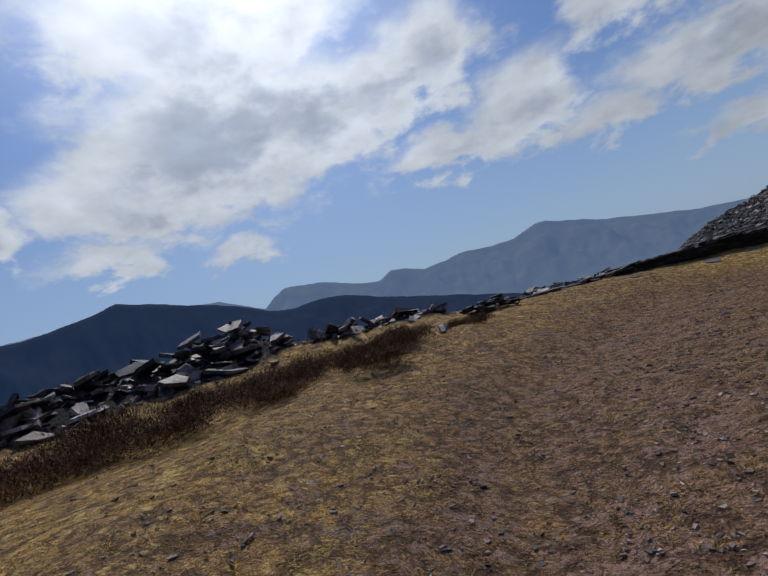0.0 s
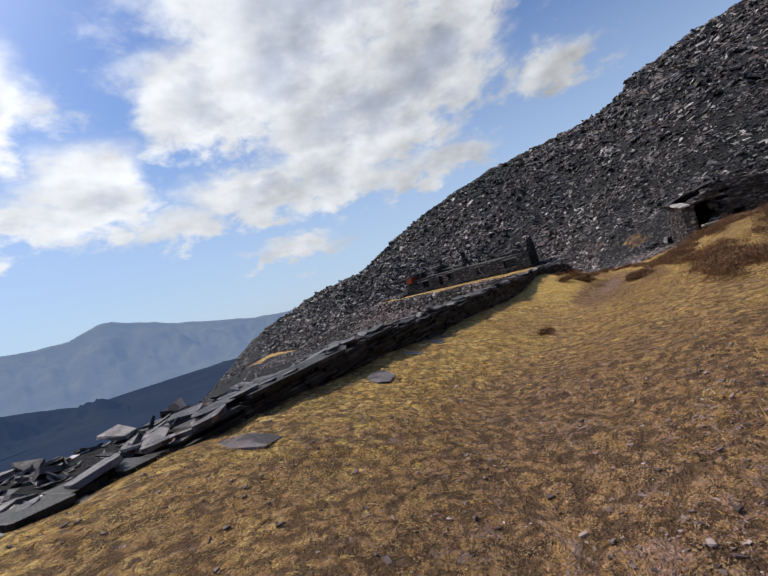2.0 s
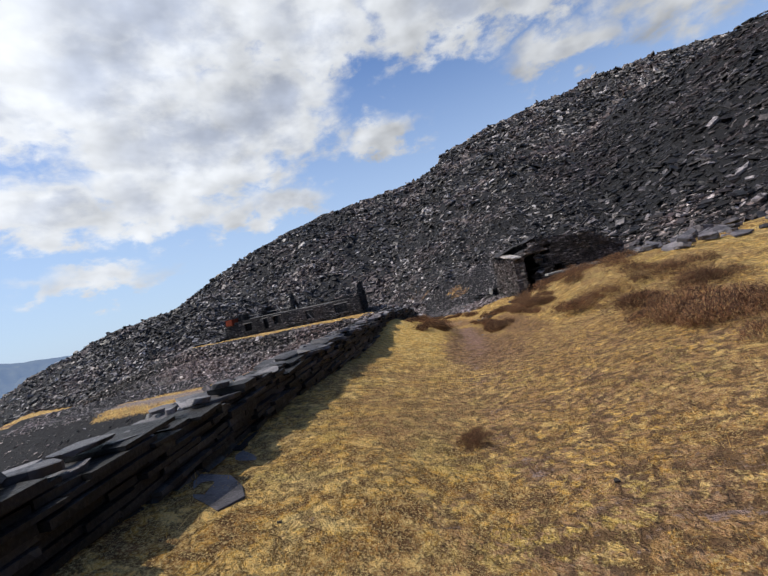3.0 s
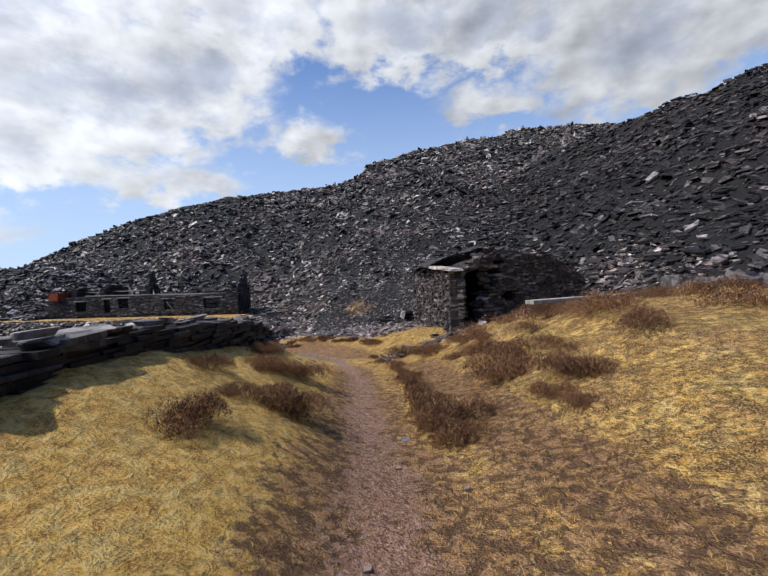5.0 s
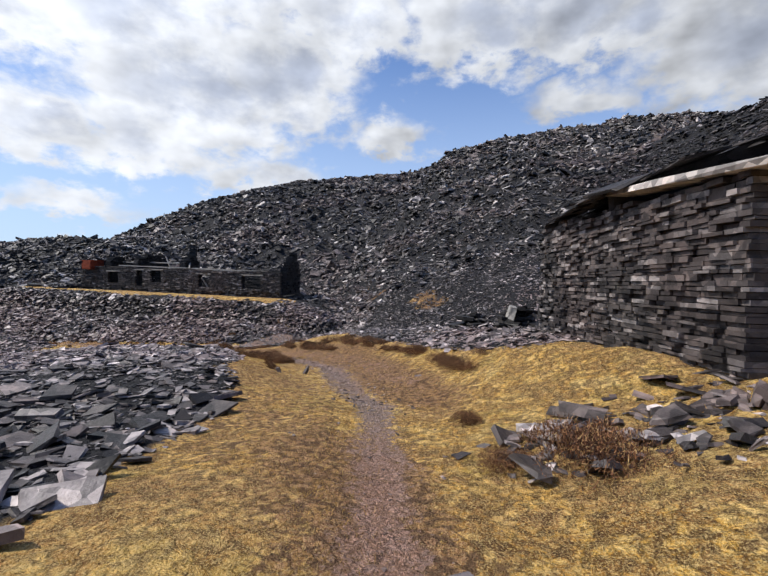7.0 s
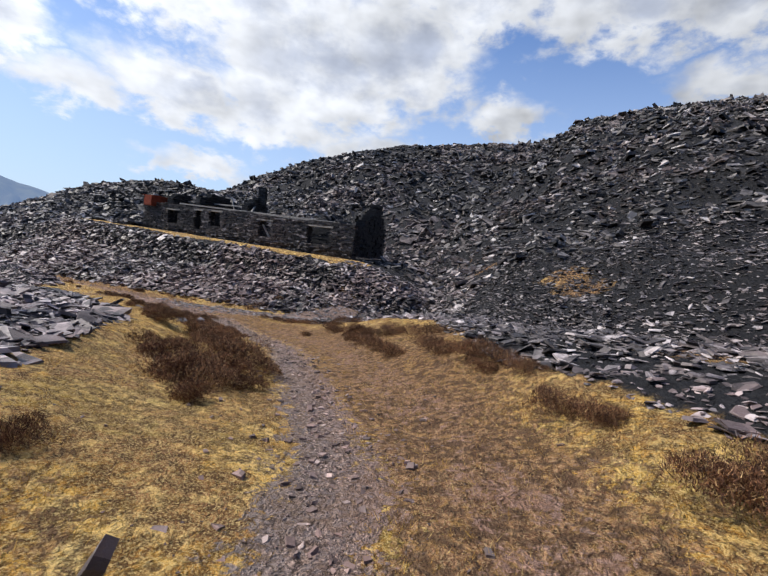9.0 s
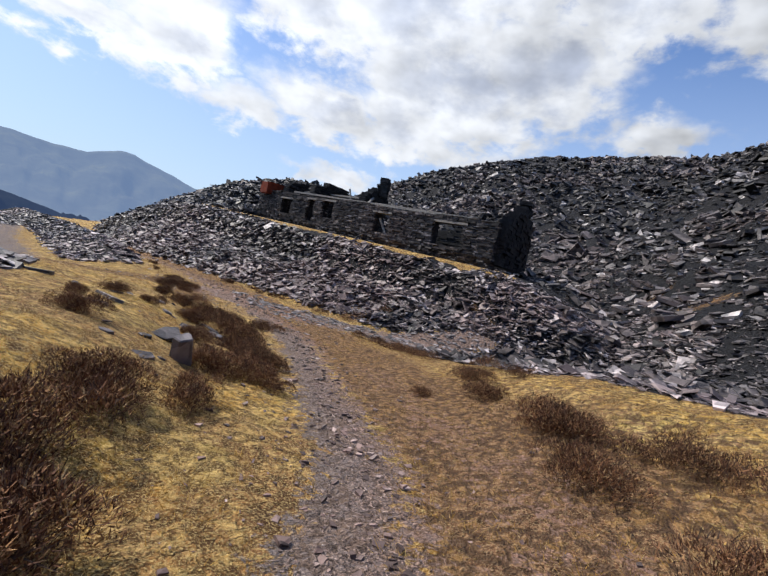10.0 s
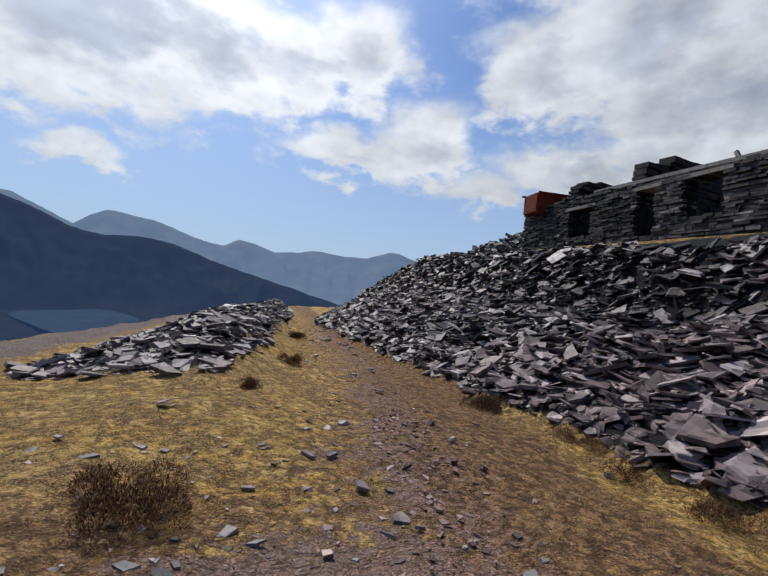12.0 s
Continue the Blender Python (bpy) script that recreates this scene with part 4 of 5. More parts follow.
def build_dry_wall():
    rng = random.Random(5)
    wall = tagged(empty("dry_stone_wall"), "dry stone slate wall along the grass brow, face coloured shade-dark", "wall")
    # plan and height of the wall head
    line = [(8.9, 9.60, 1.58), (11, 10.02, 1.50), (12, 10.22, 1.55), (14, 10.60, 1.58), (16, 10.94, 1.50), (18.3, 11.32, 1.40), (21.7, 11.75, 1.33), (24, 12.0, 1.28), (26.2, 12.15, 1.18),
            (27.4, 12.27, 1.06), (28.2, 12.36, 0.94), (28.8, 12.44, 0.76), (29.2, 12.5, 0.52)]
    core = bmesh.new()
    verts, faces = [], []
    for (ax, ay, ta), (bx, by, tb) in zip(line[:-1], line[1:]):
        za, zb = height(ax, ay - 0.25), height(bx, by - 0.25)
        base = lambda t, za=za, zb=zb: za + (zb - za) * t - 0.12
        top = lambda t, ta=ta, tb=tb: ta + (tb - ta) * t + 0.04 * math.sin(t * 23 + ta * 40) - 0.03
        n = Vector((bx - ax, by - ay, 0))
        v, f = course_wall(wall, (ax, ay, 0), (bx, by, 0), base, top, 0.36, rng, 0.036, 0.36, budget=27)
        faces += [k + 8 * len(verts) for k in f]
        verts += v
        ang = math.atan2(n.y, n.x)
        mid = ((ax + bx) / 2, (ay + by) / 2)
        low = min(ta, tb) - 0.16
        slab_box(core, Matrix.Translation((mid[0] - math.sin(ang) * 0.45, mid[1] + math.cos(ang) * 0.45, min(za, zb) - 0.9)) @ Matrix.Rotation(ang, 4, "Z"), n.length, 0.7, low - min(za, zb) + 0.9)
        count = int(n.length / 0.2)
        for k in range(count):
            for row in range(3):
                t = (k + rng.uniform(0.0, 1.0)) / count
                s = rng.uniform(0.16, 0.42) * (1.35 if rng.random() < 0.10 else 1.0)
                off = -0.03 + 0.28 * row + rng.uniform(-0.08, 0.08)
                p = (ax + (bx - ax) * t - math.sin(ang) * off, ay + (by - ay) * t + math.cos(ang) * off, ta + (tb - ta) * t - 0.07 + rng.uniform(-0.02, 0.07) - 0.04 * row)
                m = (Matrix.Translation(p) @ Matrix.Rotation(ang + rng.uniform(-0.9, 0.9), 4, "Z") @ Matrix.Rotation(radians(rng.uniform(-9, 9)), 4, "X")
                     @ Matrix.Rotation(radians(rng.uniform(-8, 8)), 4, "Y") @ Matrix.Diagonal((s, s * rng.uniform(0.5, 0.85), rng.uniform(0.02, 0.055), 1)))
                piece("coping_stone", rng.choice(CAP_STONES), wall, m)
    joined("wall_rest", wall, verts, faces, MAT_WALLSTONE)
    part("core", core, MAT_CORE_SHADE, wall, "dark rubble core")


build_dry_wall()


# ---- roofless hut ----
def build_hut():
    rng = random.Random(9)
    hut = tagged(empty("ruined_hut"), "roofless slate hut with a broken doorway and collapsed roof slabs", "hut")
    a, c, dd, b = (Vector((x, y, 0)) for x, y in HUT)
    floor = -0.35
    # north wall, seen bright; then the front with its ragged doorway
    v, f = course_wall(hut, a, c, lambda t: floor, lambda t: 1.84 + 0.10 * t + 0.05 * math.sin(19 * t), 0.46, rng, 0.052, 0.21, budget=150, outward=-1, stones=MASONRY_STONES)
    run = (b - a).length
    holes = [(0.12 / run, 0.78 / run, -1, 1.80), (0.78 / run, 1.35 / run, 1.22, 1.90), (0.78 / run, 1.05 / run, 0.95, 1.22), (1.75 / run, 2.15 / run, 0.80, 1.15), (1.3 / run, 1.6 / run, 1.7, 2.1), (0.78 / run, 1.05 / run, 0.22, 0.42)]

    def front_top(t):
        return float(np.interp(t * run, [0, 0.15, 0.7, 1.0, 1.7, 2.6, 3.4, 4.6, 5.3, run], [1.75, 1.80, 2.12, 2.30, 2.42, 2.34, 2.30, 2.12, 1.72, 1.4])) + 0.05 * math.sin(31 * t)
    v2, f2 = course_wall(hut, a, b, lambda t: floor, front_top, 0.46, rng, 0.054, 0.25, holes, budget=150, outward=1, stones=MASONRY_STONES)
    allv, allf = list(v), list(f)
    allf += [q + 8 * len(v) for q in f2]
    allv += v2
    for p, q, hgt in ((b, dd, 1.45), (dd, c, 1.6)):
        v3, f3 = course_wall(hut, p, q, lambda t: floor, lambda t: hgt + 0.2 * math.sin(7 * t), 0.42, rng, 0.10, 0.45, budget=0)
        allf += [k + 8 * len(allv) for k in f3]
        allv += v3
    joined("wall_rest", hut, allv, allf, MAT_MASONRY)
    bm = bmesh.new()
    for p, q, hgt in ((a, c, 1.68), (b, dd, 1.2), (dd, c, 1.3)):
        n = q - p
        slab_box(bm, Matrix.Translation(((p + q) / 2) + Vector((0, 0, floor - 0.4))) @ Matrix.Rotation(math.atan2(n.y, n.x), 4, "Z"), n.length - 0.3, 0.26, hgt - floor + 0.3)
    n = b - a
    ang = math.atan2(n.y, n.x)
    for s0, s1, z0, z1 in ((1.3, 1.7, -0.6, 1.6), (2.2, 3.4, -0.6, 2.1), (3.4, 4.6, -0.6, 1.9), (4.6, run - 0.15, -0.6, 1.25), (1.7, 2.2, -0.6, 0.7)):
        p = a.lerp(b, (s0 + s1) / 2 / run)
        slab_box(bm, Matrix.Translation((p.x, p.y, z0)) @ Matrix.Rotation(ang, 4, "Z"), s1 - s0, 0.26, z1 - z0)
    part("wall_core", bm, MAT_CORE_SHADE, hut, "dark rubble core")
    # loose stones that lean in the broken jamb and along the wall head
    for k in range(70):
        if k < 42:
            s0, z0 = rng.uniform(0.92, 1.6), rng.uniform(0.15, 2.15)
            inward = rng.uniform(-0.12, 0.34)
        else:
            s0 = rng.uniform(0.7, run - 0.2)
            z0, inward = front_top(s0 / run) - rng.uniform(0.0, 0.08), rng.uniform(-0.12, 0.2)
        p = a.lerp(b, s0 / run) + Vector((-math.sin(ang), math.cos(ang), 0)) * inward
        ln = rng.uniform(0.16, 0.42)
        m = (Matrix.Translation((p.x, p.y, z0)) @ Matrix.Rotation(ang + rng.uniform(-0.6, 0.6), 4, "Z") @ Matrix.Rotation(rng.uniform(-0.35, 0.35), 4, "Y") @ Matrix.Rotation(rng.uniform(-0.3, 0.3), 4, "X")
             @ Matrix.Diagonal((ln, rng.uniform(0.2, 0.4), rng.uniform(0.04, 0.11), 1)))
        piece("loose_stone", rng.choice(MASONRY_STONES), hut, m)
    # pale eave slab on the north wall head
    bm = bmesh.new()
    prism(bm, [(-1.35, -0.20), (0.1, -0.24), (1.30, -0.16), (1.35, 0.16), (0.2, 0.22), (-1.30, 0.18)], 0, 0.06, 0.03, rng)
    bmesh.ops.transform(bm, matrix=Matrix.Translation((34.15, 8.62, 1.90)) @ Matrix.Rotation(radians(14), 4, "Z") @ Matrix.Rotation(radians(-5), 4, "Y"), verts=bm.verts)
    part("eave_slab", bm, MAT_PALE, hut, "long pale slab on the wall head")
    # sagging roof of dark slates, each leaning on the next
    for k in range(64):
        u, w_ = rng.uniform(0, 1), (k % 8) / 7
        lo, hi = Vector((35.3, 9.02, 2.10)).lerp(Vector((38.2, 9.3, 2.0)), u), Vector((33.95, 7.50, 2.50)).lerp(Vector((38.8, 7.6, 2.45)), u)
        p = lo.lerp(hi, w_)
        m = (Matrix.Translation(p) @ Matrix.Rotation(radians(8) + rng.uniform(-0.25, 0.25), 4, "Z") @ Matrix.Rotation(radians(-19) + rng.uniform(-0.1, 0.1), 4, "X") @ Matrix.Rotation(rng.uniform(-0.1, 0.1), 4, "Y")
             @ Matrix.Diagonal((rng.uniform(0.5, 0.9), rng.uniform(0.4, 0.6), rng.uniform(0.025, 0.05), 1)))
        piece("roof_slate", rng.choice(WALL_STONES), hut, m)
    # near-black panel paints the shade under the roof; unseen sheet keeps sky out
    for name, pts, lab in (("fallen_roof", ((35.3, 9.02, 2.07), (33.95, 7.50, 2.48), (34.7, 6.6, 2.40), (35.4, 6.5, 1.0), (36.4, 8.6, 1.0)), "near-black panel that stands in for shade under the roof"),
                           ("back_roof", ((33.6, 7.95, 2.02), (34.6, 6.6, 2.22), (37.1, 3.5, 1.35), (41.2, 4.6, 1.35), (38.4, 9.2, 1.70), (34.0, 8.45, 1.80)), "unseen near-black sheet added to darken the inside")):
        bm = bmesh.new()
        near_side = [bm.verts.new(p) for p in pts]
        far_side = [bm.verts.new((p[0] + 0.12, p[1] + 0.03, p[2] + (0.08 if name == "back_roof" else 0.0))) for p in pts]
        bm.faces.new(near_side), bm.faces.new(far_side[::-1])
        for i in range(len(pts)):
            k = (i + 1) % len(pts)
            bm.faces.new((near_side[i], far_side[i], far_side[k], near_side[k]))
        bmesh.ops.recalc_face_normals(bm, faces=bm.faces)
        part(name, bm, MAT_CORE_SHADE, hut, lab)
    bm = bmesh.new()
    prism(bm, [(-0.62, -0.14), (0.65, -0.16), (0.60, 0.16), (-0.6, 0.13)], 0, 0.09, 0.03, rng)
    p = a.lerp(b, 0.55 / run)
    bmesh.ops.transform(bm, matrix=Matrix.Translation((p.x, p.y, 1.80)) @ Matrix.Rotation(ang, 4, "Z") @ Matrix.Rotation(radians(-12), 4, "Y"), verts=bm.verts)
    part("lintel", bm, MAT_WALLSTONE, hut, "dark slate lintel over the doorway")


build_hut()


# ---- ruined house on the bank ----
def build_house():
    rng = random.Random(21)
    house = tagged(empty("ruined_house"), "long roofless slate house with empty window openings", "house")
    a, b = Vector((57.0, 24.5, 0)), Vector((57.3, 42.0, 0))
    run = (b - a).length

    def tt(y):
        return (y - 24.5) / 17.5
    base = lambda t: -0.6 + 0.45 * t
    top = lambda t: 1.32 + 0.30 * t + 0.05 * math.sin(17 * t)
    holes = [(tt(38.45), tt(39.4), 0.32, 1.16), (tt(34.5), tt(35.4), 0.42, 1.32), (tt(30.35), tt(31.2), 0.15, 1.08), (tt(26.1), tt(27.6), 0.08, 1.05), (tt(36.2), tt(36.75), 0.1, 1.3)]
    v, f = course_wall(house, b, a, lambda t: base(1 - t), lambda t: top(1 - t), 0.5, rng, 0.055, 0.27, [(1 - q[1], 1 - q[0], q[2], q[3]) for q in holes], budget=300, outward=1, stones=MASONRY_STONES)
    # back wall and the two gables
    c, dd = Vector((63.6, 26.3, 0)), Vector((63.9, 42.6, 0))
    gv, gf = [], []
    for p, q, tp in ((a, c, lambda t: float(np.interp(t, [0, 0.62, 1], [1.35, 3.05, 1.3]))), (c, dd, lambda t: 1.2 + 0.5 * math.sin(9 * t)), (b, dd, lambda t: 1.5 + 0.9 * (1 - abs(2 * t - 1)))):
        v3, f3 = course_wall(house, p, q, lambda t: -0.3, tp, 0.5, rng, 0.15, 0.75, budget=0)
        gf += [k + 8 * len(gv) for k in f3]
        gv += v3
    # shade on these walls is put into their near-black colour
    joined("gable_wall", house, gv, gf, MAT_CORE_SHADE, "gable and back walls coloured near-black as if in shade")
    joined("wall_rest", house, v, f, MAT_MASONRY)
    cuts = sorted([(q[0] * run, q[1] * run, q[2], q[3]) for q in holes])
    s = 0.1
    for s0, s1, z0, z1 in cuts + [(run - 0.1, run - 0.1, 0, 0)]:
        for u0, u1, lo, hi in ((s, s0, -0.8, None), (s0, s1, -0.8, z0 - 0.03)):
            if u1 - u0 > 0.05:
                p = a.lerp(b, (u0 + u1) / 2 / run)
                hi2 = hi if hi is not None else min(top(u0 / run), top(u1 / run)) - 0.14
                bm = bmesh.new()
                slab_box(bm, Matrix.Translation((p.x + 0.02, p.y, lo)) @ Matrix.Rotation(math.atan2(b.y - a.y, b.x - a.x), 4, "Z"), u1 - u0, 0.3, hi2 - lo)
                part("wall_core", bm, MAT_CORE_SHADE, house, "dark rubble core")
        s = s1
    for s0, s1, z0, z1 in cuts:
        p = a.lerp(b, (s0 + s1) / 2 / run)
        bm = bmesh.new()
        slab_box(bm, Matrix.Translation((p.x - 0.02, p.y, z1)) @ Matrix.Rotation(radians(89), 4, "Z") @ Matrix.Rotation(radians(rng.uniform(-1, 1)), 4, "Y"), s1 - s0 + 0.4, 0.52, 0.09)
        part("lintel", bm, MAT_TIMBER, house, "grey timber lintel")
    # wall plates and fallen rafters
    for (x0, y0, z0), (x1, y1, z1), th in (((56.9, 25.6, 1.36), (57.0, 31.5, 1.50), 0.09), ((57.1, 31.0, 1.50), (57.2, 38.6, 1.66), 0.07), ((58.6, 33.4, 1.95), (58.9, 40.2, 2.0), 0.07),
                                           ((57.1, 32.2, 1.40), (58.6, 33.2, 2.15), 0.09), ((59.0, 35.4, 1.6), (59.1, 35.9, 2.5), 0.07), ((57.2, 30.6, 0.10), (57.1, 31.1, 0.85), 0.07)):
        p, q = Vector((x0, y0, z0)), Vector((x1, y1, z1))
        bm = bmesh.new()
        slab_box(bm, Matrix.Translation(p) @ (q - p).to_track_quat("Z", "Y").to_matrix().to_4x4(), th, th * 1.3, (q - p).length)
        part("rafter", bm, MAT_TIMBER, house, "bleached fallen timber")
    # chimney stack and stumps of inner walls
    v, f = course_wall(house, (60.1, 34.2, 0), (60.5, 34.35, 0), lambda t: 0.0, lambda t: 3.6, 0.5, rng, 0.12, 0.4, budget=0)
    joined("chimney", house, v, f, MAT_WALLSTONE, "tall stump of a slate chimney")
    for y0, w0, peak in ((37.2, 2.6, 2.75), (39.8, 1.6, 2.55), (33.0, 1.6, 2.6)):
        v, f = course_wall(house, (57.4, y0, 0), (57.4 + w0 * 1.5, y0 + 0.5, 0), lambda t: 0.0, lambda t, k=peak: k - 1.1 * abs(t - 0.55), 0.45, rng, 0.14, 0.6, budget=0)
        joined("inner_wall", house, v, f, MAT_WALLSTONE, "broken inner gable wall")
    # rusty tank at the north end
    tank = tagged(empty("rusty_tank", 57.3, 41.2, 0), "rusty red iron tank on the wall end", "tank")
    bm = bmesh.new()
    slab_box(bm, Matrix.Translation((0, 0, 1.3)) @ Matrix.Rotation(radians(-6), 4, "Z"), 1.15, 1.0, 0.72)
    bmesh.ops.bevel(bm, geom=bm.edges[:], offset=0.04, segments=2, affect="EDGES")
    part("body", bm, MAT_RUST, tank)
    for x, y in ((0, -0.5), (0, 0.5)):
        bm = bmesh.new()
        slab_box(bm, Matrix.Translation((x, y, 1.98)) @ Matrix.Rotation(radians(-6), 4, "Z"), 1.2, 0.06, 0.06)
        part("rim", bm, MAT_RUST, tank)


build_house()


# ---- heather, grass ----
def heather_mesh(name, seed, twigs, length, width, mat):
    """Fine upright twigs on a lumpy cushion about one metre in radius."""
    rng = np.random.RandomState(seed)
    lobes = np.stack([rng.uniform(-0.6, 0.6, 11), rng.uniform(-0.6, 0.6, 11), rng.uniform(0.3, 0.6, 11), rng.uniform(0.5, 1.0, 11)], 1)
    k = rng.randint(0, 11, twigs)
    a, r = rng.uniform(0, 6.283, twigs), np.sqrt(rng.uniform(0, 1, twigs))
    lift = lobes[k, 3] * np.sqrt(np.clip(1 - 0.93 * r * r, 0, 1)) * rng.uniform(0.45, 1.0, twigs) ** 0.6
    root = np.stack([lobes[k, 0] + np.cos(a) * r * lobes[k, 2], lobes[k, 1] + np.sin(a) * r * lobes[k, 2], lift * 0.85], 1)
    way = np.stack([np.cos(a) * r * 0.55, np.sin(a) * r * 0.55, np.full(twigs, 0.95)], 1) + rng.normal(0, 0.46, (twigs, 3))
    way /= np.linalg.norm(way, axis=1, keepdims=True)
    ln = rng.uniform(*length, twigs)[:, None]
    side = np.cross(way, rng.normal(0, 1, (twigs, 3)))
    side /= np.linalg.norm(side, axis=1, keepdims=True)
    wd = rng.uniform(*width, twigs)[:, None]
    v = np.stack([root - side * wd, root + side * wd, root + way * ln], 1)
    return mesh(name, v.reshape(-1, 3), np.arange(twigs * 3).reshape(-1, 3), mat)


def heather_set(twigs, seeds):
    return [(heather_mesh("stem", i, 300, (0.15, 0.30), (0.003, 0.006), MAT_STEM), heather_mesh("foliage", i, twigs, (0.035, 0.13), (0.0048, 0.0095), MAT_HEATHER)) for i in seeds]


HEATHERS = {True: heather_set(7000, range(6)), False: heather_set(2600, range(6, 10))}


def heather(x, y, r, rng, h=0.75):
    bush = empty("heather_bush")
    close = abs(float(off_line(np.array([x]), np.array([y]), WALK_LINE)[0])) < 2.3
    stems, leaves = rng.choice(HEATHERS[close])
    bush.matrix_basis = Matrix.Translation((x, y, height(x, y) - 0.03)) @ Matrix.Rotation(rng.uniform(0, 6.28), 4, "Z") @ Matrix.Diagonal((r * 1.15, r * rng.uniform(0.8, 1.2), r * h * 0.86 + 0.09, 1))
    for name, me, lab in (("stem", stems, "dark woody stems"), ("foliage", leaves, "")):
        ob = new(name, me)
        ob.parent = bush
        if name == "stem":
            tagged(ob, lab, kind="stuff")
    tagged(bush, "dark brown winter heather clump in the grass", "bush", "heather on the moor")


BUSHES = [(8.15, 6.9, 0.22), (7.9, 7.1, 0.2), (7.3, 7.4, 0.25), (6.9, 7.0, 0.24), (6.95, 6.1, 0.36), (6.6, 6.5, 0.3), (16.5, 9.18, 0.14), (22.3, 7.5, 0.5), (20.7, 7.1, 0.5), (18.7, 7.0, 0.4), (18.0, 6.9, 0.35), (17.1, 6.9, 0.3), (14.8, 5.9, 0.4), (32.2, 9.9, 0.5), (23.3, 10.9, 0.25),
          (24.25, 10.72, 0.30), (24.5, 10.6, 0.28), (24.15, 11.0, 0.16), (25.55, 11.3, 0.28), (25.9, 11.2, 0.26), (26.25, 11.05, 0.34), (24.6, 11.45, 0.22), (26.6, 11.6, 0.26), (27.4, 11.9, 0.24),
          (26.05, 9.55, 0.29), (25.6, 9.5, 0.26), (25.15, 9.4, 0.26), (24.8, 9.2, 0.36), (24.4, 9.3, 0.3), (27.45, 9.75, 0.22), (26.0, 8.45, 0.45), (25.7, 8.6, 0.3), (27.0, 8.35, 0.4), (26.5, 8.3, 0.36), (24.65, 8.4, 0.22),
          (25.0, 8.0, 0.3), (25.85, 7.9, 0.27), (26.1, 7.9, 0.32), (30.0, 9.15, 0.4), (30.5, 9.3, 0.3), (27.7, 8.6, 0.3), (24.3, 8.3, 0.16), (29.9, 10.0, 0.26), (28.8, 9.8, 0.14), (28.3, 8.9, 0.2), (33.8, 10.8, 0.2),
          (29.4, 8.6, 0.32), (28.6, 8.4, 0.34), (24.9, 9.45, 0.3), (24.65, 9.3, 0.3), (25.4, 9.45, 0.28), (26.7, 9.55, 0.26), (25.2, 8.1, 0.34), (28.0, 9.65, 0.2), (32.5, 10.45, 0.2), (29.3, 9.95, 0.14)]
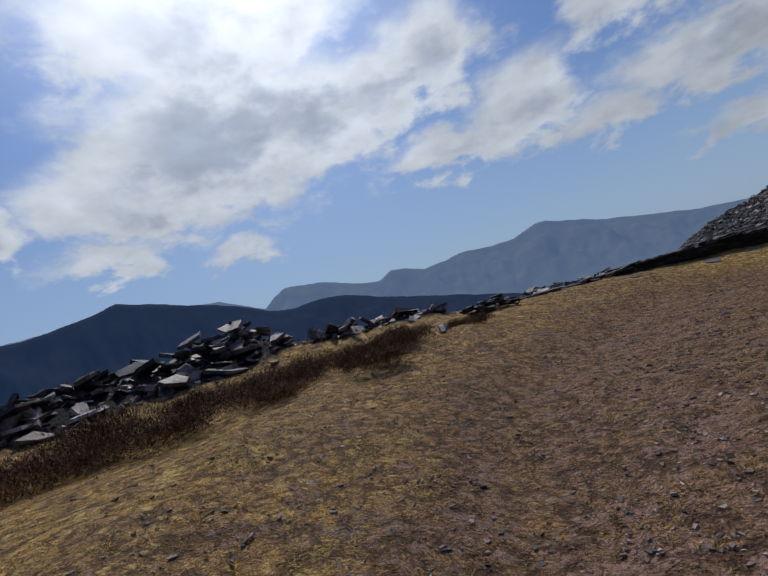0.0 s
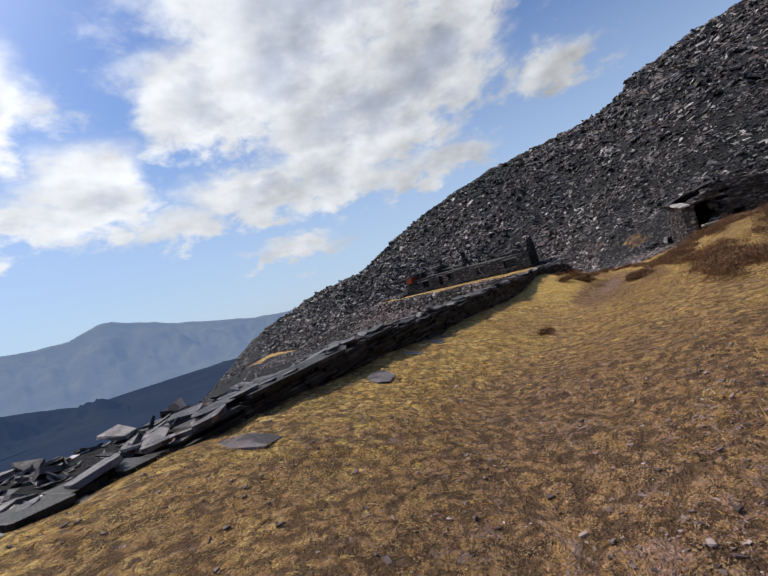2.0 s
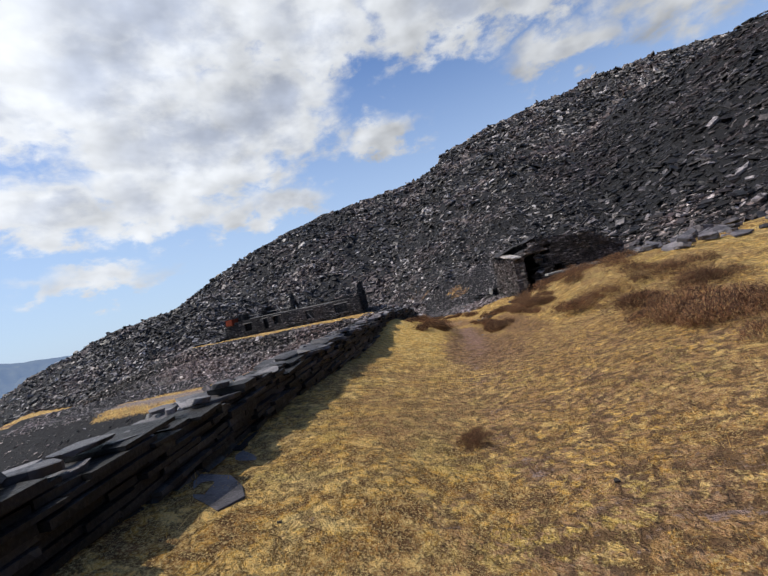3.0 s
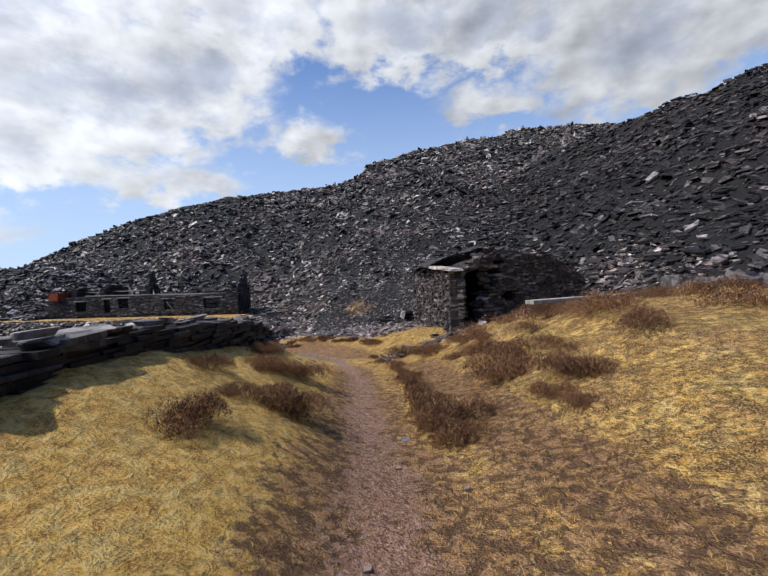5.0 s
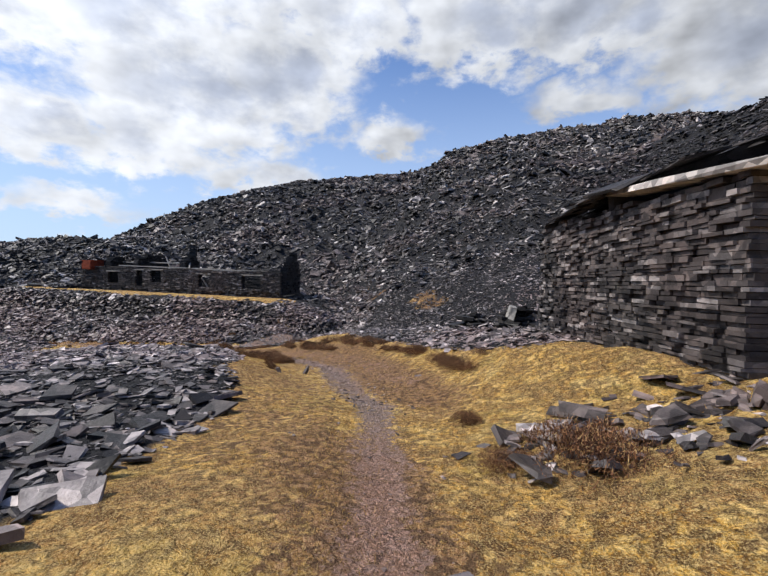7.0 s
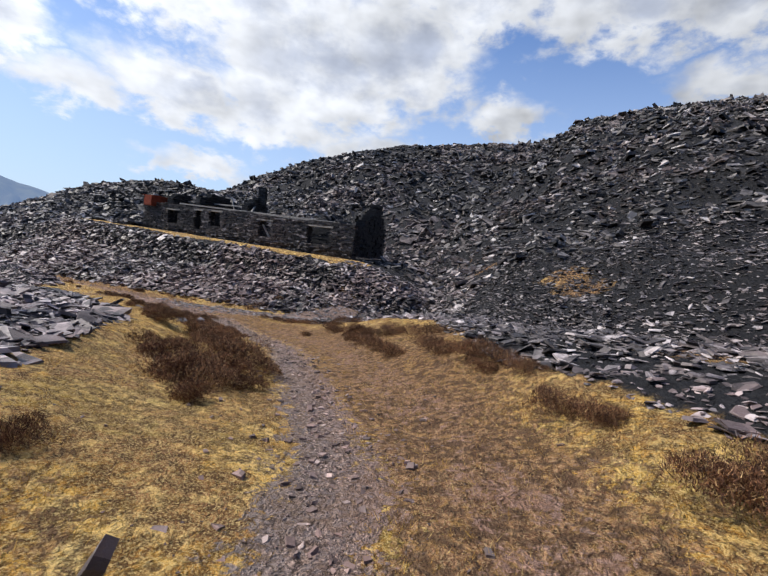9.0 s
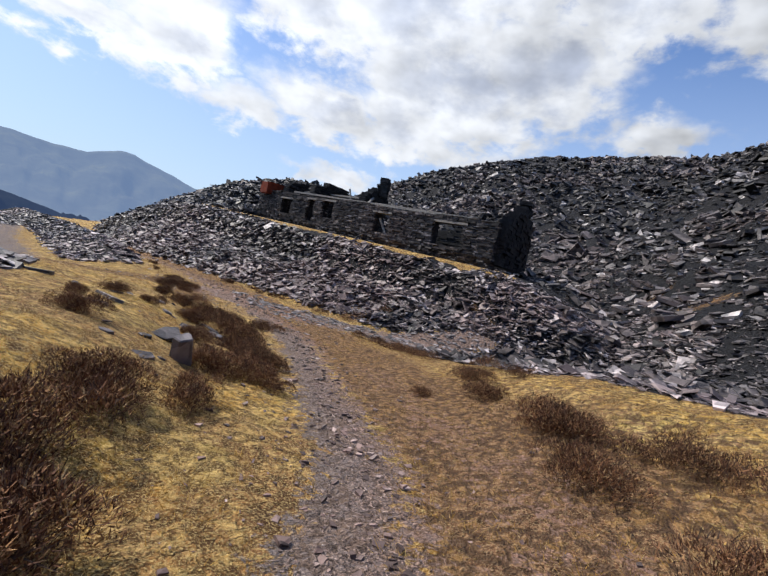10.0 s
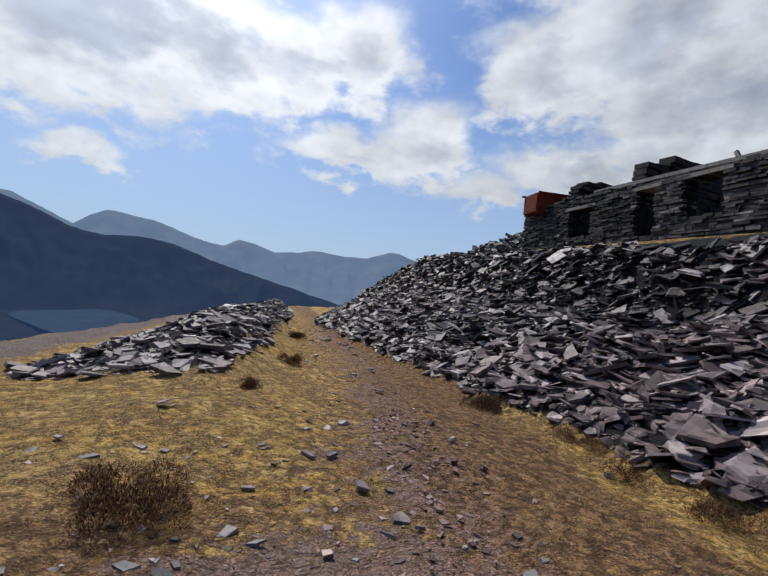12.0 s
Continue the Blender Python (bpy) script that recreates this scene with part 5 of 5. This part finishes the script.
BUSHES += [(43.6, 16.2, 0.36), (43.1, 15.7, 0.3), (42.4, 14.75, 0.26), (42.2, 14.3, 0.34), (41.9, 13.9, 0.34), (44.5, 17.0, 0.36), (45.5, 17.8, 0.32), (42.9, 14.9, 0.3), (41.2, 17.1, 0.5), (40.9, 16.5, 0.33), (41.6, 17.8, 0.4), (39.3, 15.8, 0.2), (43.0, 19.3, 0.3), (43.9, 20.25, 0.34), (43.65, 20.35, 0.34), (44.1, 19.95, 0.26), (44.75, 21.4, 0.26), (44.35, 20.9, 0.24), (45.4, 17.6, 0.43), (44.3, 15.8, 0.5), (44.1, 15.3, 0.3), (45.0, 16.6, 0.35),
           (41.7, 14.0, 0.2), (41.4, 13.5, 0.24), (40.5, 13.15, 0.25), (40.2, 12.9, 0.22), (39.3, 12.3, 0.32), (39.2, 12.05, 0.2), (37.5, 11.4, 0.36), (37.2, 11.25, 0.3), (36.95, 11.1, 0.3), (36.6, 10.95, 0.28), (37.1, 10.65, 0.2), (39.0, 12.1, 0.28), (38.0, 15.4, 0.15), (37.4, 15.0, 0.16),
           (46.4, 23.4, 0.3), (48.5, 37.7, 0.26), (48.2, 34.0, 0.2), (47.7, 32.3, 0.13), (50.8, 32.7, 0.34), (50.9, 31.4, 0.2), (51.1, 31.1, 0.18), (50.9, 30.5, 0.25), (50.95, 29.7, 0.26), (50.9, 29.2, 0.2), (46.72, 28.45, 0.36), (46.95, 28.05, 0.3), (47.25, 29.7, 0.28), (46.75, 28.1, 0.3), (49.15, 23.5, 0.26), (49.4, 23.1, 0.28), (49.6, 22.7, 0.3), (47.3, 19.6, 0.26), (47.1, 19.35, 0.24), (48.05, 19.5, 0.36), (46.9, 18.95, 0.28), (47.4, 18.8, 0.28), (48.9, 21.3, 0.3), (49.1, 21.7, 0.26), (49.3, 22.3, 0.26), (45.85, 19.25, 0.15),
           (44.8, 21.2, 0.32), (44.7, 20.8, 0.3), (44.9, 21.7, 0.3), (45.1, 22.2, 0.3), (45.75, 23.6, 0.28),
           (40.2, 16.8, 0.36), (39.8, 16.2, 0.34), (40.4, 16.5, 0.32), (40.1, 17.2, 0.34), (39.6, 16.35, 0.34), (40.15, 16.0, 0.26), (40.7, 17.5, 0.32), (42.4, 19.0, 0.3),
           (4.9, 5.5, 0.45), (5.3, 6.3, 0.5), (6.2, 6.4, 0.4), (6.9, 5.75, 0.42), (6.5, 5.6, 0.4), (5.5, 4.35, 0.4), (5.1, 4.2, 0.42), (4.6, 4.7, 0.5), (5.9, 5.3, 0.36), (5.8, 6.0, 0.45), (4.0, 4.0, 0.5), (3.6, 3.4, 0.5), (45.0, 23.9, 0.36), (45.25, 23.65, 0.36), (45.4, 23.2, 0.34), (45.2, 22.65, 0.38), (45.45, 22.45, 0.3), (44.65, 24.1, 0.2), (44.6, 22.5, 0.32), (46.16, 26.6, 0.17), (45.45, 25.9, 0.3),
           (41.9, 18.6, 0.42), (41.5, 19.0, 0.4), (42.4, 19.2, 0.3), (41.9, 18.1, 0.3), (45.35, 17.4, 0.28), (45.2, 16.9, 0.33), (45.0, 16.5, 0.33), (46.2, 18.6, 0.3), (46.9, 19.3, 0.28), (51.3, 26.3, 0.3),
           (51.8, 26.0, 0.3), (50.8, 26.9, 0.26), (52.4, 25.4, 0.3), (49.6, 23.2, 0.22), (49.9, 22.9, 0.22), (48.9, 21.9, 0.3)]
rngb = random.Random(3)
for bx, by, br in BUSHES:
    heather(bx, by, br, rngb)
for k in range(22):
    t = k / 21
    heather(2.6 + 4.2 * t + rngb.uniform(-0.5, 0.4), 2.4 + 3.3 * t + rngb.uniform(-0.5, 0.7), rngb.uniform(0.2, 0.55), rngb, rngb.uniform(0.5, 1.0))
for x0, y0, x1, y1, count in ((18.0, 5.0, 24.0, 7.2, 28), (25.4, 5.8, 29.6, 8.4, 20), (42.6, 20.3, 44.6, 22.6, 10)):
    for k in range(count):
        heather(rngb.uniform(x0, x1), rngb.uniform(y0, y1), rngb.uniform(0.22, 0.5) * (1.0 if x0 < 40 else 0.5), rngb)


def build_grass():
    rng = np.random.RandomState(77)
    n = 1500000
    x, y = rng.uniform(0, 55, n), rng.uniform(-4, 46, n)
    d = off_line(x, y, WALK_LINE)
    near = np.abs(d) < 6.5
    x, y = x[near], y[near]
    z, rub, d, e = land(x, y)
    n = len(x)
    bare = np.exp(-((d - 0.2) / np.interp(x, [0, 12, 18, 30, 44, 47], [1.6, 1.2, 0.7, 0.40, 0.45, 1.0])) ** 2)
    clump = np.clip(0.55 + 0.55 * ripple(x, y, 1.7) + 0.45 * ripple(y, x, 0.45), 0.03, 1)
    keep = (rub < 0.3) & (bare < rng.uniform(0.1, 1, n)) & (np.exp(-np.abs(d) / 2.2) * clump * 1.2 > rng.uniform(0, 1, n))
    x, y, z = x[keep], y[keep], z[keep]
    n, per = len(x), 6
    out = rng.normal(0, 1, (n * per, 3)) * (1, 1, 0)
    root = np.repeat(np.stack([x, y, z - 0.012], 1), per, 0) + out * 0.024
    lean = np.repeat(rng.normal(0, 0.45, (n, 3)), per, 0) * (1, 1, 0)
    way = out * 0.55 + lean + rng.normal(0, 0.25, (n * per, 3)) + (0, 0, 0.75)
    way[:, 2] = np.abs(way[:, 2])
    way /= np.linalg.norm(way, axis=1, keepdims=True)
    ln = np.repeat(0.022 + 0.055 * rng.uniform(0, 1, n) ** 2.6, per)[:, None] * rng.uniform(0.5, 1.25, (n * per, 1))
    turf = np.repeat(np.where((x > 20) & (x < 30) & (d[keep] < -0.1), 0.45, 1.0), per)[:, None]
    ln = ln * turf
    side = np.cross(way, rng.normal(0, 1, (n * per, 3)))
    side /= np.linalg.norm(side, axis=1, keepdims=True)
    v = np.stack([root - side * 0.0021, root + side * 0.0021, root + way * ln], 1)
    me = mesh("moor_grass", v.reshape(-1, 3), np.arange(n * per * 3).reshape(-1, 3), MAT_GRASS)
    tagged(new("moor_grass", me), "yellow dry tufts of moor grass", "grass", kind="stuff")


build_grass()


# ---- single stones ----
def lone_stone(name, label, category, x, y, dims, yaw, tip=(0, 0), mat=None, sides=5, seed=0, lift=0.0, group=""):
    me = block_mesh(name, mat or MAT_BLOCK, seed + int(x * 31 + y * 17), *dims, sides=sides, rough=0.05 if dims[2] < 0.1 else 0.12, bevel=0.06)
    ob = new(name, me)
    lean = Matrix()
    if dims[2] < 0.1 and not lift:
        lean = Vector(slope_normal(np.array([x]), np.array([y]))[0]).to_track_quat("Z", "Y").to_matrix().to_4x4()
    ob.matrix_basis = Matrix.Translation((x, y, height(x, y) - (0.8 * dims[2] if lean != Matrix() else 0.05) + lift)) @ lean @ Matrix.Rotation(radians(yaw), 4, "Z") @ Matrix.Rotation(radians(tip[0]), 4, "X") @ Matrix.Rotation(radians(tip[1]), 4, "Y")
    return tagged(ob, label, category, group)


for x, y, a, b, yaw in ((9.3, 4.5, 0.27, 0.22, 20), (11.7, 9.5, 0.6, 0.36, 30), (10.85, 9.6, 0.24, 0.2, 70), (13.5, 9.85, 0.55, 0.3, 15), (15.4, 10.42, 0.6, 0.3, 10), (15.9, 10.6, 0.34, 0.16, 10), (14.6, 10.25, 0.2, 0.3, 10), (11.6, 6.75, 0.2, 0.18, 60), (28.75, 11.5, 0.34, 0.2, 10), (28.66, 11.28, 0.2, 0.15, 50),
                        (28.24, 11.29, 0.2, 0.14, 80), (27.95, 11.52, 0.12, 0.16, 20), (36.35, 11.4, 0.2, 0.15, 10), (36.9, 11.8, 0.18, 0.12, 40), (35.9, 14.6, 0.5, 0.2, 80), (24.6, 9.65, 0.24, 0.15, 30), (38.6, 14.05, 0.16, 0.1, 10)):
    lone_stone("flagstone", "flat purple grey slate slab lying in the grass", "flagstone", x, y, (a, b, 0.024), yaw, (0, 0), MAT_FLAG, 7, group="flagstones in the grass")
def upright_stone(x, y, wide, high, thick, yaw, lean, seed):
    ob = new("standing_stone", slate_mesh("standing_stone", MAT_BLOCK, seed))
    ob.matrix_basis = Matrix.Translation((x, y, height(x, y) + 0.34 * high)) @ Matrix.Rotation(radians(yaw), 4, "Z") @ Matrix.Rotation(radians(90 + lean), 4, "X") @ Matrix.Diagonal((wide, high * 1.2, thick, 1))
    tagged(ob, "grey slate set on edge in the grass", "stone", "upright stones beside the track")


for x, y, wide, high, thick, yaw, lean in ((28.05, 12.05, 0.30, 0.30, 0.05, 20, -50), (27.95, 11.88, 0.14, 0.18, 0.04, 50, 12), (28.6, 12.0, 0.30, 0.14, 0.06, 30, 60), (37.8, 14.4, 0.13, 0.24, 0.07, 40, 24),
                                           (36.9, 14.6, 0.2, 0.13, 0.06, 10, -30), (7.64, 6.40, 0.2, 0.22, 0.04, 10, -56)):
    upright_stone(x, y, wide, high, thick, yaw, lean, int(x * 13))
for x, y, a, b, h, yaw, tip in ((43.5, 20.95, 0.4, 0.24, 0.12, 40, (14, -10)), (44.1, 21.75, 0.34, 0.3, 0.07, 10, (16, 8)), (44.55, 22.0, 0.42, 0.26, 0.06, 70, (-8, 12)), (43.36, 20.25, 0.26, 0.2, 0.30, 20, (6, -6)), (44.7, 22.35, 0.40, 0.24, 0.05, 30, (6, 4)), (44.2, 21.8, 0.36, 0.3, 0.05, 70, (8, 2)), (43.7, 21.1, 0.4, 0.24, 0.06, 15, (9, -3)), (44.0, 22.25, 0.3, 0.15, 0.06, 10, (3, 3)), (44.1, 21.2, 0.2, 0.14, 0.05, 50, (8, 4)),
                                (43.2, 21.9, 0.45, 0.25, 0.06, 20, (10, 4)), (42.7, 23.0, 0.5, 0.3, 0.07, 60, (6, 8)), (47.5, 29.2, 0.14, 0.1, 0.03, 30, (4, 4)), (30.9, 10.75, 0.2, 0.12, 0.04, 10, (3, 3))):
    lone_stone("slate_slab", "weathered grey slab half sunk in the heather bank", "slab", x, y, (a, b, h), yaw, tip, MAT_BLOCK, 5, group="slabs in the heather bank")
rngs = random.Random(31)
for k in range(14):
    x, y = rngs.uniform(42.7, 44.9), rngs.uniform(19.9, 23.4)
    sz = rngs.uniform(0.08, 0.26)
    lone_stone("slate_slab", "weathered grey slab half sunk in the heather bank", "slab", x, y, (sz, sz * rngs.uniform(0.5, 0.8), rngs.uniform(0.04, 0.09)), rngs.uniform(0, 360), (rngs.uniform(-12, 12), rngs.uniform(-12, 12)), MAT_BLOCK, 5, k, 0.0, "slabs in the heather bank")
for k in range(80):
    t = rngs.uniform(0, 1)
    x, y = 0.0 + 4.2 * t + rngs.uniform(-0.7, 0.7), 5.4 + 3.0 * t + rngs.uniform(-0.7, 0.9)
    sz = rngs.uniform(0.25, 0.75)
    lone_stone("slate_slab", "grey slate slab fallen on the rubble pile", "slab", x, y, (sz, sz * rngs.uniform(0.45, 0.8), rngs.uniform(0.04, 0.11)), rngs.uniform(0, 360), (rngs.uniform(-28, 22), rngs.uniform(-25, 25)),
               rngs.choice([MAT_BLOCK, MAT_WALLSTONE, MAT_WALLSTONE]), 5, k, rngs.uniform(0.02, 0.3), "slabs of the fallen wall")
for k in range(44):
    x, y = rngs.uniform(24.6, 30.5), rngs.uniform(2.4, 5.0)
    sz = rngs.uniform(0.25, 0.75)
    lone_stone("slate_slab", "broad purple grey slab at the tip foot", "slab", x, y, (sz, sz * rngs.uniform(0.5, 0.8), rngs.uniform(0.04, 0.12)), rngs.uniform(0, 360), (rngs.uniform(-22, 22), rngs.uniform(-22, 22)), MAT_FLAG, 5, k, rngs.uniform(0.0, 0.2), "slabs at the tip foot")
for cx, cy, n, hh in ((39.9, 9.8, 46, 0.55), (41.6, 11.0, 36, 0.40), (8.6, 8.65, 26, 0.22), (7.5, 8.95, 12, 0.06)):
    for k in range(n):
        lv = k / n
        sz = rngs.uniform(0.3, 0.75) if cx > 20 else rngs.uniform(0.16, 0.36)
        lone_stone("slate_slab", "dark slate slab in a loose stack", "slab", cx + rngs.uniform(-0.7, 0.7) * (1 - 0.5 * lv), cy + rngs.uniform(-0.45, 0.45) * (1 - 0.5 * lv), (sz, sz * rngs.uniform(0.5, 0.8), rngs.uniform(0.04, 0.10)), rngs.uniform(0, 360),
                   (rngs.uniform(-8, 8), rngs.uniform(-8, 8)), MAT_WALLSTONE, 5, k, lv * hh, "slabs of the loose stacks")
plank = new("plank", block_mesh("plank", MAT_TIMBER, 4, 4.6, 0.2, 0.07, 4, 0.02, 0.1))
plank.matrix_basis = Matrix.Translation((29.2, 5.6, height(29.2, 5.6) + 0.05)) @ Matrix.Rotation(radians(-62), 4, "Z")
tagged(plank, "bleached timber plank lying in the heather", "plank")
lone_stone("white_rock", "pale quartz boulder on the slate stack", "rock", 39.4, 10.05, (0.30, 0.2, 0.32), 30, (10, -12), MAT_PALE, 6, lift=0.3)
lone_stone("boulder", "large purple slate boulder at the tip foot", "boulder", 37.4, -0.1, (1.5, 0.9, 0.7), 10, (8, 0), MAT_FLAG, 6)
